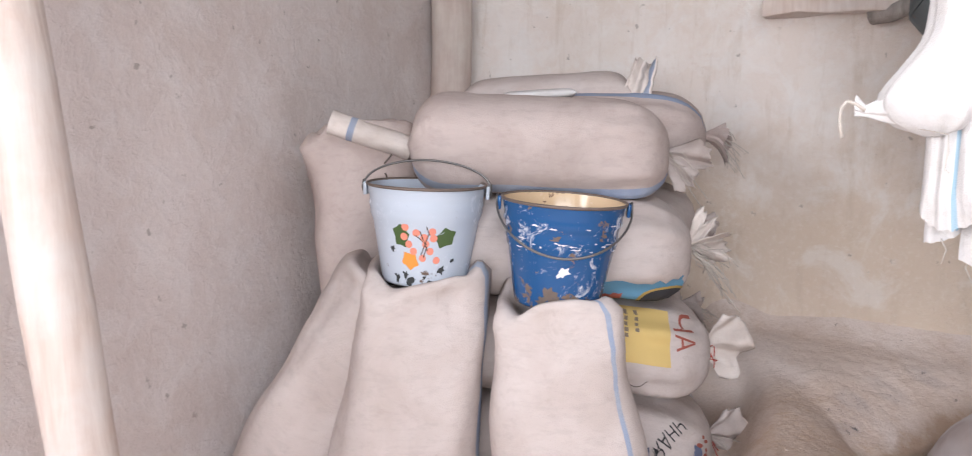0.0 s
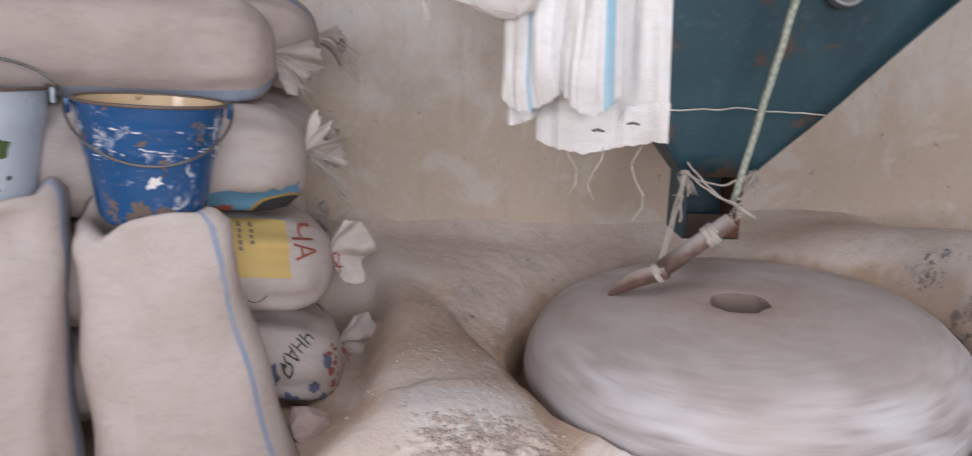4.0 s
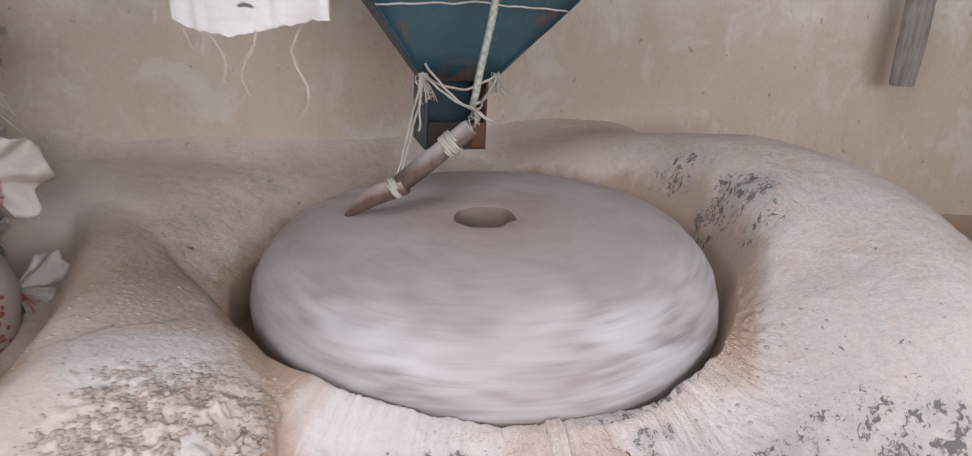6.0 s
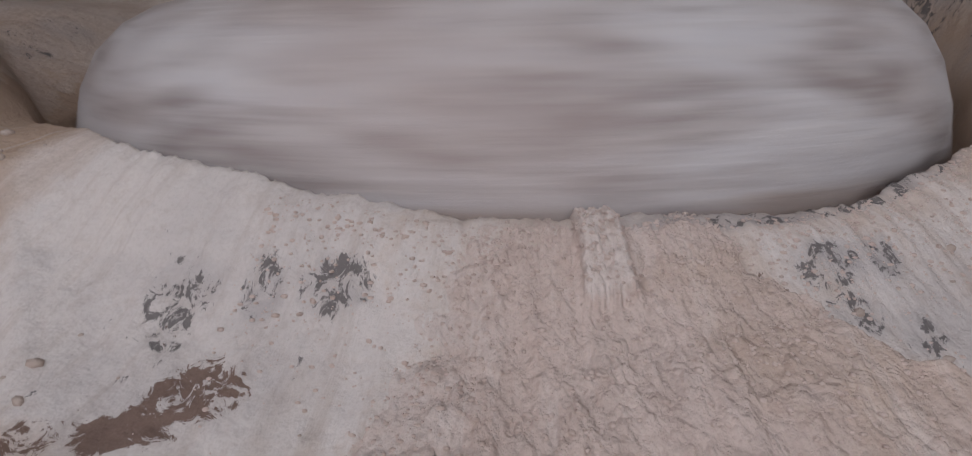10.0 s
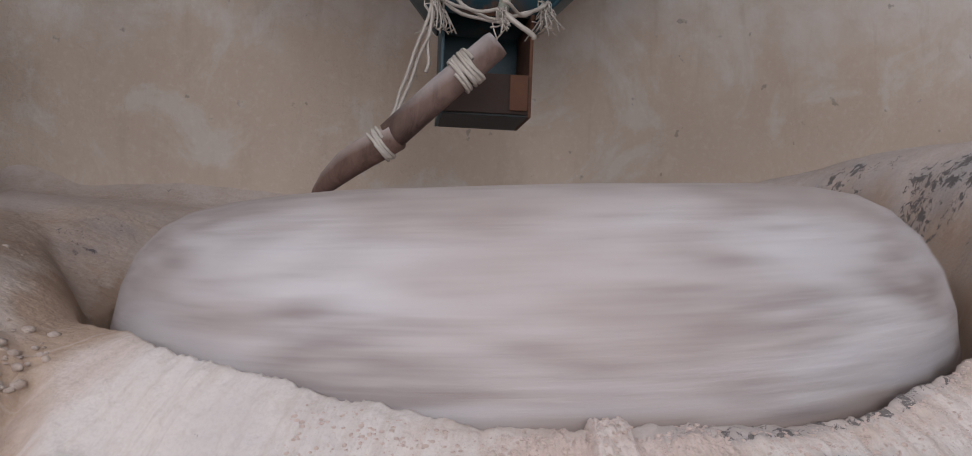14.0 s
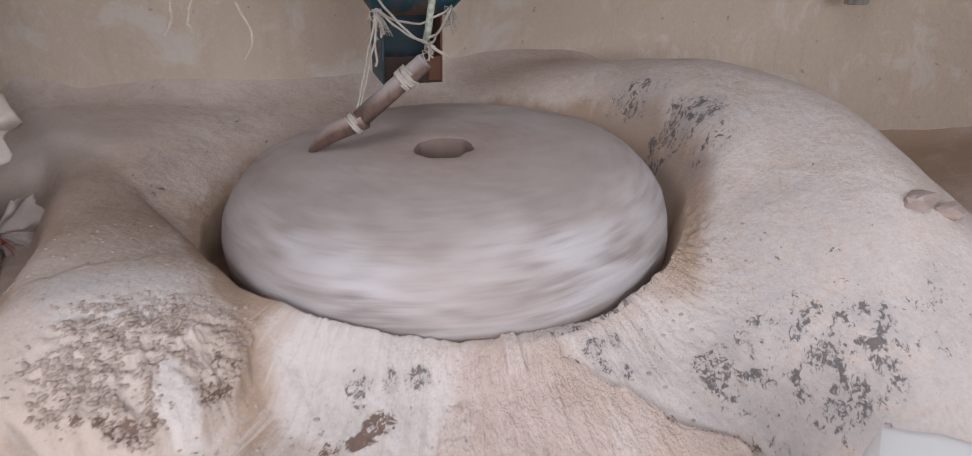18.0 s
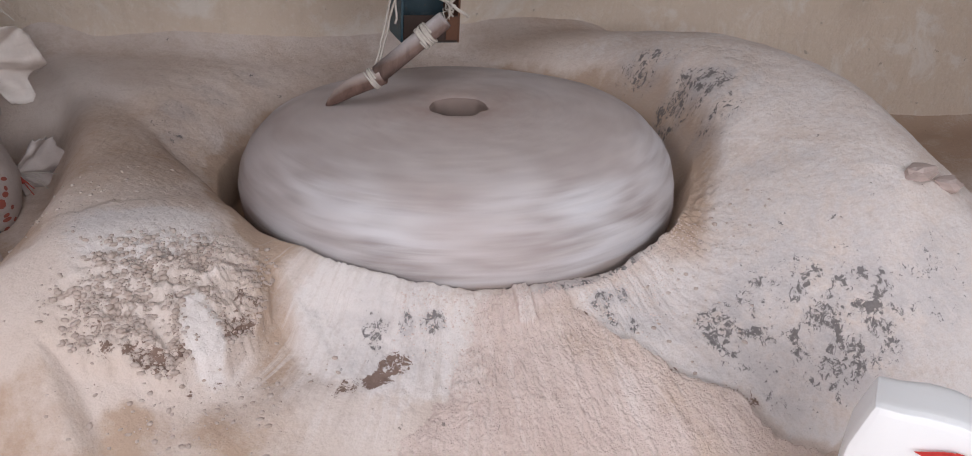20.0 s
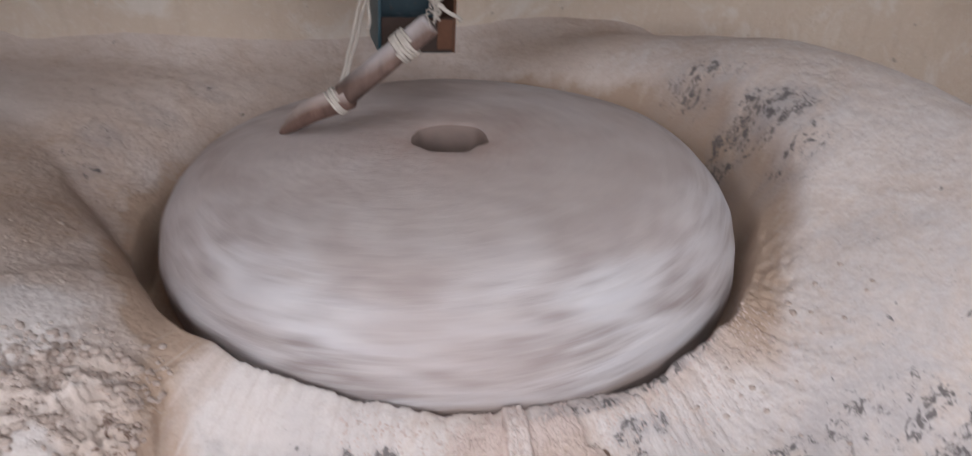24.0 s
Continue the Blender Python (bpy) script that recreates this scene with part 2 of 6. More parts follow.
def bank_material(name, light, mid, limed, tan, grain):
    """Limed clay under flour: tan where bare, crisp flakes to grey, brown wear with painted shade, runs down the
    slope.
    """
    m, nt, b = mat_new(name)
    co = coords(nt)
    big, midn = noise_of(nt, co, 2.6, 5, 0.6), noise_of(nt, co, 11, 8, 0.65, 0.4)
    fin, dust = noise_of(nt, co, 75, 8, 0.72), noise_of(nt, co, 310, 4, 0.7)
    out = nd(nt, "ShaderNodeVectorMath", operation="SUBTRACT", ins={0: co, 1: (SC.x, SC.y, 0.0)}).outputs[0]
    way = nd(nt, "ShaderNodeVectorMath", operation="NORMALIZE", ins={0: nd(nt, "ShaderNodeMapping", ins={"Vector": out, "Scale": (1, 1, 0)}).outputs[0]}).outputs[0]
    run_co = nd(nt, "ShaderNodeVectorMath", operation="MULTIPLY_ADD", ins={0: co, 1: (4.0, 4.0, 4.0), 2: nd(nt, "ShaderNodeVectorMath", operation="SCALE", ins={0: way, "Scale": 26.0}).outputs[0]}).outputs[0]
    runs, run_k = noise_of(nt, run_co, 1.0, 7, 0.68, 0.5), attr(nt, "runs")
    col = mix(nt, ramp(nt, big, [(0.36, (0, 0, 0)), (0.62, (1, 1, 1))]), mid, light)
    soft = maths(nt, "ADD", maths(nt, "MULTIPLY", midn, 0.55), maths(nt, "MULTIPLY", fin, 0.45))
    lk = ramp(nt, maths(nt, "ADD", maths(nt, "MULTIPLY", attr(nt, "limed"), 0.42), soft), [(0.60, (0, 0, 0)), (0.80, (1, 1, 1))])
    col = mix(nt, maths(nt, "MULTIPLY", lk, 0.85), col, limed)
    tk = ramp(nt, maths(nt, "ADD", maths(nt, "MULTIPLY", attr(nt, "tan"), 0.60), soft), [(0.62, (0, 0, 0)), (0.98, (1, 1, 1))])
    col = mix(nt, maths(nt, "MULTIPLY", tk, 0.9), col, mix(nt, midn, tuple(c * 0.86 for c in tan), tuple(min(0.8, c * 1.12) for c in tan)))
    col = mix(nt, maths(nt, "MULTIPLY", ramp(nt, runs, [(0.50, (0, 0, 0)), (0.66, (1, 1, 1))]), maths(nt, "MULTIPLY", run_k, 0.42)), col, tuple(c * 0.80 for c in mid))
    col = mix(nt, maths(nt, "MULTIPLY", ramp(nt, runs, [(0.34, (1, 1, 1)), (0.47, (0, 0, 0))]), maths(nt, "MULTIPLY", run_k, 0.55)), col, limed)
    cells = nd(nt, "ShaderNodeTexVoronoi", ins={"Vector": co, "Scale": 120.0}).outputs["Distance"]
    tiny = nd(nt, "ShaderNodeTexVoronoi", ins={"Vector": co, "Scale": 290.0}).outputs["Distance"]
    pits = ramp(nt, maths(nt, "ADD", noise_of(nt, co, 50, 6, 0.7), maths(nt, "MULTIPLY", cells, 0.10)), [(0.58, (0, 0, 0)), (0.68, (1, 1, 1))])
    col = mix(nt, maths(nt, "MULTIPLY", pits, 0.10 + 0.18 * grain), col, tuple(c * f for c, f in zip(mid, (0.66, 0.58, 0.54))))
    col = mix(nt, maths(nt, "MULTIPLY", ramp(nt, dust, [(0.40, (1, 1, 1)), (0.52, (0, 0, 0))]), 0.10), col, (0.34, 0.27, 0.235))
    speck = ramp(nt, noise_of(nt, co, 24, 5, 0.6, 0.5), [(0.705, (0, 0, 0)), (0.725, (1, 1, 1))])
    col = mix(nt, maths(nt, "MULTIPLY", speck, 0.7), col, (0.17, 0.14, 0.125))
    height = maths(nt, "ADD", maths(nt, "MULTIPLY", midn, 1.3), maths(nt, "MULTIPLY", fin, 0.7))
    height = maths(nt, "ADD", height, maths(nt, "MULTIPLY", maths(nt, "MULTIPLY", runs, run_k), 0.9))
    height = maths(nt, "ADD", height, maths(nt, "MULTIPLY", lk, 0.16))
    height = maths(nt, "SUBTRACT", height, maths(nt, "MULTIPLY", maths(nt, "ADD", cells, maths(nt, "MULTIPLY", tiny, 0.5)), 0.08 + 0.75 * grain))
    long = noise_of(nt, nd(nt, "ShaderNodeMapping", ins={"Vector": co, "Scale": (1, 1, 0.55)}).outputs[0], 26, 6, 0.62, 0.7)
    flake = maths(nt, "ADD", maths(nt, "MULTIPLY", long, 0.42), maths(nt, "MULTIPLY", noise_of(nt, nd(nt, "ShaderNodeMapping", ins={"Vector": co, "Scale": (1, 1, 0.6)}).outputs[0], 78, 8, 0.74, 0.9), 0.58))
    fl = attr(nt, "flaked")
    col = mix(nt, maths(nt, "MULTIPLY", maths(nt, "MULTIPLY", fl, between(nt, midn, 0.35, 0.60)), 0.62), col, (0.38, 0.355, 0.365))
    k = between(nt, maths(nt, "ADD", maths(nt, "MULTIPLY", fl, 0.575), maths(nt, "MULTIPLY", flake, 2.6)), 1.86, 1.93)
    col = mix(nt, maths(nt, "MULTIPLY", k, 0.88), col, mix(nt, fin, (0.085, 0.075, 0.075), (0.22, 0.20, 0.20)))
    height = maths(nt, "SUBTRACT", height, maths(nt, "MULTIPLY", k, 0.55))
    # brown wear, and the crack and crevice shade painted along with it
    scale = maths(nt, "ADD", maths(nt, "MULTIPLY", noise_of(nt, co, 17, 6, 0.62, 0.8), 0.40), maths(nt, "MULTIPLY", noise_of(nt, co, 64, 8, 0.75, 1.1), 0.60))
    k = between(nt, maths(nt, "ADD", maths(nt, "MULTIPLY", attr(nt, "worn"), 0.68), maths(nt, "MULTIPLY", scale, 2.6)), 1.86, 1.92)
    col = mix(nt, maths(nt, "MULTIPLY", k, 0.92), col, mix(nt, fin, (0.115, 0.068, 0.052), (0.27, 0.175, 0.14)))
    height = maths(nt, "SUBTRACT", height, maths(nt, "MULTIPLY", k, 0.5))
    nt.links.new(col, b.inputs["Base Color"])
    b.inputs["Roughness"].default_value = 0.95
    b.inputs["Specular IOR Level"].default_value = 0.15
    bump(nt, b, height, 0.42 + 0.22 * grain, 0.0065)
    return m


def stone_material(name):
    """Grey stone filmed with flour in bands and patches."""
    m, nt, b = mat_new(name)
    co = coords(nt)
    mp = nd(nt, "ShaderNodeMapping", ins={"Vector": co, "Scale": (1, 1, 4.4)})
    n1 = noise_of(nt, mp.outputs[0], 5.0, 7, 0.62, 0.5)
    n2 = noise_of(nt, mp.outputs[0], 15, 7, 0.65)
    n3 = noise_of(nt, co, 2.0, 3, 0.5)
    col = mix(nt, ramp(nt, n1, [(0.40, (0, 0, 0)), (0.57, (1, 1, 1))]), (0.31, 0.265, 0.26), (0.57, 0.55, 0.57))
    col = mix(nt, maths(nt, "MULTIPLY", ramp(nt, n2, [(0.44, (0, 0, 0)), (0.64, (1, 1, 1))]), 0.45), col, (0.68, 0.645, 0.64))
    col = mix(nt, maths(nt, "MULTIPLY", ramp(nt, n3, [(0.40, (0, 0, 0)), (0.60, (1, 1, 1))]), 0.55), col, (0.45, 0.37, 0.35))
    # the top is rubbed to a browner film, most round the eye; the foot is darker brown
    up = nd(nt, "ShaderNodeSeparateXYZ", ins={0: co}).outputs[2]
    crown = maths(nt, "MULTIPLY", ramp(nt, maths(nt, "ADD", maths(nt, "MULTIPLY", up, 5.0), 0.70), [(0.42, (0, 0, 0)), (0.66, (1, 1, 1))]), 0.62)
    col = mix(nt, crown, col, mix(nt, n2, (0.47, 0.388, 0.36), (0.60, 0.515, 0.485)))
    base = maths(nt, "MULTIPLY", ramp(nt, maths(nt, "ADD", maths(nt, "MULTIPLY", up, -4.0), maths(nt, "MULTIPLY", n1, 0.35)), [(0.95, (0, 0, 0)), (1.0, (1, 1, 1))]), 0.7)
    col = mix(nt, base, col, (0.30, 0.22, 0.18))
    ring = maths(nt, "MULTIPLY", spot(nt, co, (0, 0, 0), 0.30, 0.05), ramp(nt, noise_of(nt, co, 9, 6, 0.6, 0.6), [(0.32, (0.35, 0.35, 0.35)), (0.62, (1, 1, 1))]))
    col = mix(nt, maths(nt, "MULTIPLY", ring, 0.75), col, (0.40, 0.285, 0.245))
    nt.links.new(col, b.inputs["Base Color"])
    b.inputs["Roughness"].default_value = 0.9
    bump(nt, b, maths(nt, "ADD", n1, n2), 0.6, 0.006)
    return m


def cloth_material(name, base, dark, weave=420):
    """Woven sack cloth: soiled in patches, creased, with a fine thread."""
    m, nt, b = mat_new(name)
    co = coords(nt)
    soil = noise_of(nt, co, 5, 6, 0.62, 0.5)
    col = mix(nt, ramp(nt, soil, [(0.38, (0, 0, 0)), (0.62, (1, 1, 1))]), dark, base)
    slub = noise_of(nt, nd(nt, "ShaderNodeMapping", ins={"Vector": co, "Scale": (0.35, 1, 1)}).outputs[0], 60, 4, 0.6)
    col = mix(nt, maths(nt, "MULTIPLY", ramp(nt, slub, [(0.50, (0, 0, 0)), (0.66, (1, 1, 1))]), 0.22), col, tuple(c * 0.72 for c in dark))
    smudge = ramp(nt, noise_of(nt, co, 13, 7, 0.7, 0.6), [(0.58, (0, 0, 0)), (0.70, (1, 1, 1))])
    col = mix(nt, maths(nt, "MULTIPLY", smudge, 0.30), col, tuple(c * f for c, f in zip(dark, (0.72, 0.66, 0.62))))
    nt.links.new(col, b.inputs["Base Color"])
    b.inputs["Roughness"].default_value = 0.8
    b.inputs["Specular IOR Level"].default_value = 0.2
    thread = nd(nt, "ShaderNodeTexVoronoi", ins={"Vector": co, "Scale": weave}).outputs["Distance"]
    crease = noise_of(nt, co, 8, 4, 0.45, 0.9)
    fold = maths(nt, "ABSOLUTE", maths(nt, "SUBTRACT", noise_of(nt, co, 6, 3, 0.5, 1.2), 0.5))
    h = maths(nt, "ADD", maths(nt, "MULTIPLY", thread, 0.10), maths(nt, "ADD", crease, maths(nt, "MULTIPLY", between(nt, fold, 0.0, 0.09), 0.07)))
    bump(nt, b, h, 0.42, 0.014)
    return m


def plain_material(name, base, rough=0.6, metal=0.0, var=0.25, scale=30, bd=0.002):
    m, nt, b = mat_new(name)
    co = coords(nt)
    n1 = noise_of(nt, co, scale, 6, 0.62)
    n2 = noise_of(nt, co, scale * 0.2, 4, 0.5)
    dark = tuple(c * (1 - var) for c in base)
    col = mix(nt, maths(nt, "MULTIPLY", maths(nt, "ADD", n1, n2), 0.5), dark, tuple(min(1, c * (1 + var * 0.6)) for c in base))
    nt.links.new(col, b.inputs["Base Color"])
    b.inputs["Roughness"].default_value, b.inputs["Metallic"].default_value = rough, metal
    bump(nt, b, n1, 0.4, bd)
    return m


def teal_material(name):
    """Old teal paint, floury above, rusting where it is worn."""
    m, nt, b = mat_new(name)
    co = coords(nt)
    n1 = noise_of(nt, co, 9, 8, 0.65, 0.5)
    col = mix(nt, ramp(nt, noise_of(nt, co, 3, 5, 0.6), [(0.35, (0, 0, 0)), (0.65, (1, 1, 1))]), (0.010, 0.038, 0.056), (0.022, 0.072, 0.095))
    col = mix(nt, ramp(nt, n1, [(0.60, (0, 0, 0)), (0.67, (1, 1, 1))]), col, (0.075, 0.05, 0.04))
    col = mix(nt, maths(nt, "MULTIPLY", spot(nt, co, (0, -0.08, 0.945), 0.085), ramp(nt, noise_of(nt, co, 30, 6, 0.7), [(0.40, (0, 0, 0)), (0.55, (1, 1, 1))])), col, (0.16, 0.075, 0.04))
    col = mix(nt, maths(nt, "MULTIPLY", ramp(nt, noise_of(nt, co, 45, 8, 0.7), [(0.55, (0, 0, 0)), (0.75, (1, 1, 1))]), 0.15), col, (0.30, 0.31, 0.31))
    nt.links.new(col, b.inputs["Base Color"])
    b.inputs["Roughness"].default_value = 0.5
    bump(nt, b, n1, 0.4, 0.002)
    return m


def wood_material(name, light, dark, scale=6.0, rough=0.8, floured=None):
    m, nt, b = mat_new(name)
    mp = nd(nt, "ShaderNodeMapping", ins={"Vector": coords(nt), "Scale": (scale * 4, scale * 4, scale * 0.35)})
    n1 = noise_of(nt, mp.outputs[0], 3, 8, 0.65, 0.6)
    n2 = noise_of(nt, coords(nt), 9, 5, 0.6)
    col = mix(nt, ramp(nt, n1, [(0.35, (0, 0, 0)), (0.65, (1, 1, 1))]), dark, light)
    col = mix(nt, maths(nt, "MULTIPLY", ramp(nt, n2, [(0.4, (0, 0, 0)), (0.7, (1, 1, 1))]), 0.40), col, tuple(min(0.7, c * 1.5) for c in light))
    if floured:
        up = nd(nt, "ShaderNodeSeparateXYZ", ins={0: nt.nodes.new("ShaderNodeNewGeometry").outputs["Normal"]}).outputs[2]
        col = mix(nt, maths(nt, "MULTIPLY", between(nt, maths(nt, "ADD", up, maths(nt, "MULTIPLY", n2, 0.8)), 0.35, 1.15), 0.85), col, floured)
    nt.links.new(col, b.inputs["Base Color"])
    b.inputs["Roughness"].default_value = rough
    bump(nt, b, maths(nt, "ADD", n1, n2), 0.5, 0.004)
    return m


def enamel_material(name, base, chip, amount, band=None):
    """Glossy enamel with chips to dark iron and scuffs."""
    m, nt, b = mat_new(name)
    co = coords(nt)
    c1 = noise_of(nt, co, 26, 8, 0.66, 0.3)
    z = nd(nt, "ShaderNodeSeparateXYZ", ins={0: co}).outputs[2]
    low = nt.nodes.new("ShaderNodeMapRange")
    nt.links.new(z, low.inputs[0])
    low.inputs[1].default_value, low.inputs[2].default_value = 0.0, 0.07
    low.inputs[3].default_value, low.inputs[4].default_value = 0.11, 0.0
    k = ramp(nt, maths(nt, "ADD", c1, low.outputs[0]), [(amount, (0, 0, 0)), (amount + 0.02, (1, 1, 1))])
    worn = noise_of(nt, co, 15, 12, 0.82, 1.8)
    if band:
        hoops = maths(nt, "MULTIPLY", between(nt, z, 0.118, 0.136), between(nt, z, 0.196, 0.188))
        worn = maths(nt, "ADD", worn, maths(nt, "MULTIPLY", hoops, 0.028))
    scuff = ramp(nt, worn, [(0.57, (0, 0, 0)), (0.63, (1, 1, 1))])
    col = mix(nt, maths(nt, "MULTIPLY", scuff, 0.75 if band else 0.1), base, (0.72, 0.74, 0.78))
    col = mix(nt, k, col, mix(nt, noise_of(nt, co, 90, 4, 0.6), chip, (0.24, 0.15, 0.10)))
    nt.links.new(col, b.inputs["Base Color"])
    rg = mix(nt, maths(nt, "MAXIMUM", k, maths(nt, "MULTIPLY", scuff, 0.6)), (0.16, 0.16, 0.16), (0.7, 0.7, 0.7))
    nt.links.new(rg, b.inputs["Roughness"])
    bump(nt, b, maths(nt, "MULTIPLY", k, -1.0), 0.5, 0.002)
    return m


M_BANK = bank_material("whitewashed_clay_bank", (0.69, 0.60, 0.555), (0.62, 0.51, 0.445), (0.75, 0.695, 0.675), (0.455, 0.325, 0.24), 0.25)
M_WALL = clay_material("limewashed_wall", (0.67, 0.60, 0.58), (0.61, 0.53, 0.50), (0.70, 0.655, 0.645), bump_dist=0.006, wash=0.10, dirt=0.08)
M_WALL_MILL = clay_material("stained_limewashed_wall", (0.78, 0.71, 0.67), (0.71, 0.625, 0.565), (0.80, 0.76, 0.73), bump_dist=0.006, wash=0.14, dirt=0.06, foot=(0.92, 1.36, 0.65), tan_colour=(0.585, 0.465, 0.36))
M_FLOUR = bank_material("flour", (0.68, 0.565, 0.52), (0.62, 0.495, 0.445), (0.73, 0.645, 0.61), (0.53, 0.40, 0.315), 0.75)
M_STONE = stone_material("floury_stone")
# brown stone, coloured darker for the shade down the eye
M_EYE = plain_material("brown_shaded_stone_eye", (0.26, 0.19, 0.165), 0.9, 0.0, 0.5, 25, 0.006)
M_SACK = cloth_material("floury_sack_cloth", (0.535, 0.472, 0.452), (0.455, 0.388, 0.36))
M_BOW = cloth_material("white_mouth_cloth", (0.68, 0.62, 0.585), (0.56, 0.49, 0.45))
M_SACK_PINK = cloth_material("brownish_sack_cloth", (0.485, 0.41, 0.385), (0.41, 0.335, 0.31))
M_SACK_WHITE = cloth_material("clean_white_sack_cloth", (0.66, 0.65, 0.66), (0.57, 0.545, 0.53))
M_BLUE_STRIPE = cloth_material("blue_woven_stripe", (0.25, 0.30, 0.42), (0.33, 0.36, 0.43))
M_BLUE_BRIGHT = cloth_material("bright_blue_stripe", (0.27, 0.44, 0.56), (0.36, 0.47, 0.56))
# dark clay for walls out of view, so they bounce less light
M_DARK_WALL = clay_material("dark_unseen_wall_clay", (0.30, 0.245, 0.205), (0.25, 0.20, 0.165), (0.36, 0.30, 0.26), bump_dist=0.006, wash=0.1)
M_STRING = cloth_material("string", (0.60, 0.55, 0.50), (0.42, 0.37, 0.33), 900)
M_RED_STRING = plain_material("red_string", (0.50, 0.09, 0.07), 0.8)
M_TEAL = teal_material("teal_paint")
M_RUST = plain_material("rust", (0.13, 0.055, 0.03), 0.85, 0.0, 0.6, 60)
M_DARK = plain_material("dark_iron", (0.035, 0.04, 0.042), 0.6, 0.2, 0.4, 30)
M_ZINC = plain_material("zinc_wheel", (0.32, 0.33, 0.34), 0.5, 0.6, 0.25, 30)
M_WIRE = plain_material("steel_wire", (0.18, 0.17, 0.165), 0.45, 0.8, 0.3, 50)
M_PIPE = wood_material("floury_wood", (0.19, 0.125, 0.105), (0.07, 0.042, 0.035), 4, floured=(0.46, 0.42, 0.42))
M_TIP = wood_material("worn_floury_wood", (0.17, 0.10, 0.08), (0.08, 0.045, 0.035), 4, floured=(0.50, 0.42, 0.39))
M_SOOT = plain_material("dark_rusty_iron", (0.045, 0.026, 0.02), 0.8, 0.1, 0.5, 60)
M_POST = wood_material("limewashed_post", (0.66, 0.565, 0.51), (0.54, 0.43, 0.375), 3)
M_LUMP = clay_material("dry_clay_lumps", (0.53, 0.435, 0.385), (0.42, 0.33, 0.285), (0.58, 0.495, 0.45), wash=0.2)
M_CORNER = wood_material("clayed_post", (0.56, 0.465, 0.425), (0.46, 0.365, 0.325), 3)
M_BEAM = wood_material("grey_board", (0.32, 0.29, 0.27), (0.17, 0.15, 0.14), 5)
M_WHITE_ENAMEL = enamel_material("pale_blue_enamel", (0.45, 0.50, 0.575), (0.03, 0.03, 0.035), 0.68)
M_BLUE_ENAMEL = enamel_material("blue_enamel", (0.009, 0.075, 0.22), (0.10, 0.075, 0.06), 0.615, True)
M_CREAM = enamel_material("cream_enamel", (0.62, 0.46, 0.30), (0.16, 0.08, 0.05), 0.62)
M_ORANGE_RED = plain_material("orange_red_print", (0.68, 0.24, 0.17), 0.3, 0, 0.15)
M_GREEN = plain_material("green_print", (0.055, 0.10, 0.03), 0.3, 0, 0.25, 60)
M_ORANGE = plain_material("orange_print", (0.72, 0.28, 0.05), 0.3, 0, 0.2, 60)
M_TWIG = plain_material("brown_print", (0.06, 0.035, 0.025), 0.4)
M_YELLOW = plain_material("yellow_print", (0.60, 0.43, 0.16), 0.75, 0, 0.15)
M_FADED = plain_material("faded_brown_print", (0.22, 0.17, 0.13), 0.75, 0, 0.4, 90)
M_GOLD = plain_material("gold_print", (0.42, 0.28, 0.08), 0.7, 0, 0.2)
M_RED_INK = plain_material("red_print", (0.34, 0.095, 0.07), 0.75, 0, 0.3)
M_PACK = plain_material("white_plastic", (0.86, 0.86, 0.87), 0.38, 0, 0.05, 12)
M_RED_PRINT = plain_material("bright_red_print", (0.52, 0.03, 0.025), 0.4, 0, 0.2)
M_SKY_INK = plain_material("light_blue_print", (0.12, 0.29, 0.44), 0.75, 0, 0.2)
M_BLACK_INK = plain_material("black_print", (0.03, 0.03, 0.035), 0.75, 0, 0.3)
# unseen ceiling, kept dark to lower the bounced light
M_CEIL = wood_material("ceiling_boards", (0.16, 0.115, 0.085), (0.08, 0.055, 0.04), 3)

# ---- ground: clay bank with a round trough for the stone ----
RADII = (0.56, 0.66, 0.80, 1.00, 1.30, 1.80)
BANK = (  # angle round the axle: heights at the radii
    (-203, 0.470, 0.490, 0.52, 0.44, 0.42, 0.42),
    (-180, 0.478, 0.490, 0.51, 0.42, 0.38, 0.33),
    (-165, 0.500, 0.470, 0.44, 0.38, 0.33, 0.25),
    (-147, 0.486, 0.395, 0.355, 0.29, 0.20, 0.10),
    (-127, 0.460, 0.380, 0.30, 0.17, 0.05, 0.02),
    (-110, 0.468, 0.385, 0.30, 0.17, 0.05, 0.02),
    (-95, 0.472, 0.405, 0.32, 0.21, 0.10, 0.05),
    (-84, 0.490, 0.43, 0.40, 0.27, 0.15, 0.08),
    (-73, 0.515, 0.50, 0.51, 0.47, 0.32, 0.15),
    (-59, 0.53, 0.575, 0.64, 0.68, 0.52, 0.30),
    (-37, 0.55, 0.70, 0.75, 0.76, 0.50, 0.30),
    (-11, 0.56, 0.745, 0.80, 0.77, 0.48, 0.30),
    (15, 0.55, 0.69, 0.755, 0.72, 0.50, 0.35),
    (45, 0.53, 0.64, 0.69, 0.665, 0.55, 0.42),
    (90, 0.50, 0.58, 0.62, 0.64, 0.64, 0.64),
    (130, 0.48, 0.55, 0.62, 0.63, 0.60, 0.55),
    (145, 0.475, 0.52, 0.56, 0.47, 0.42, 0.42),
    (157, 0.470, 0.490, 0.52, 0.44, 0.42, 0.42),
    (180, 0.478, 0.490, 0.51, 0.42, 0.38, 0.33),
    (195, 0.500, 0.475, 0.44, 0.38, 0.33, 0.25),
)
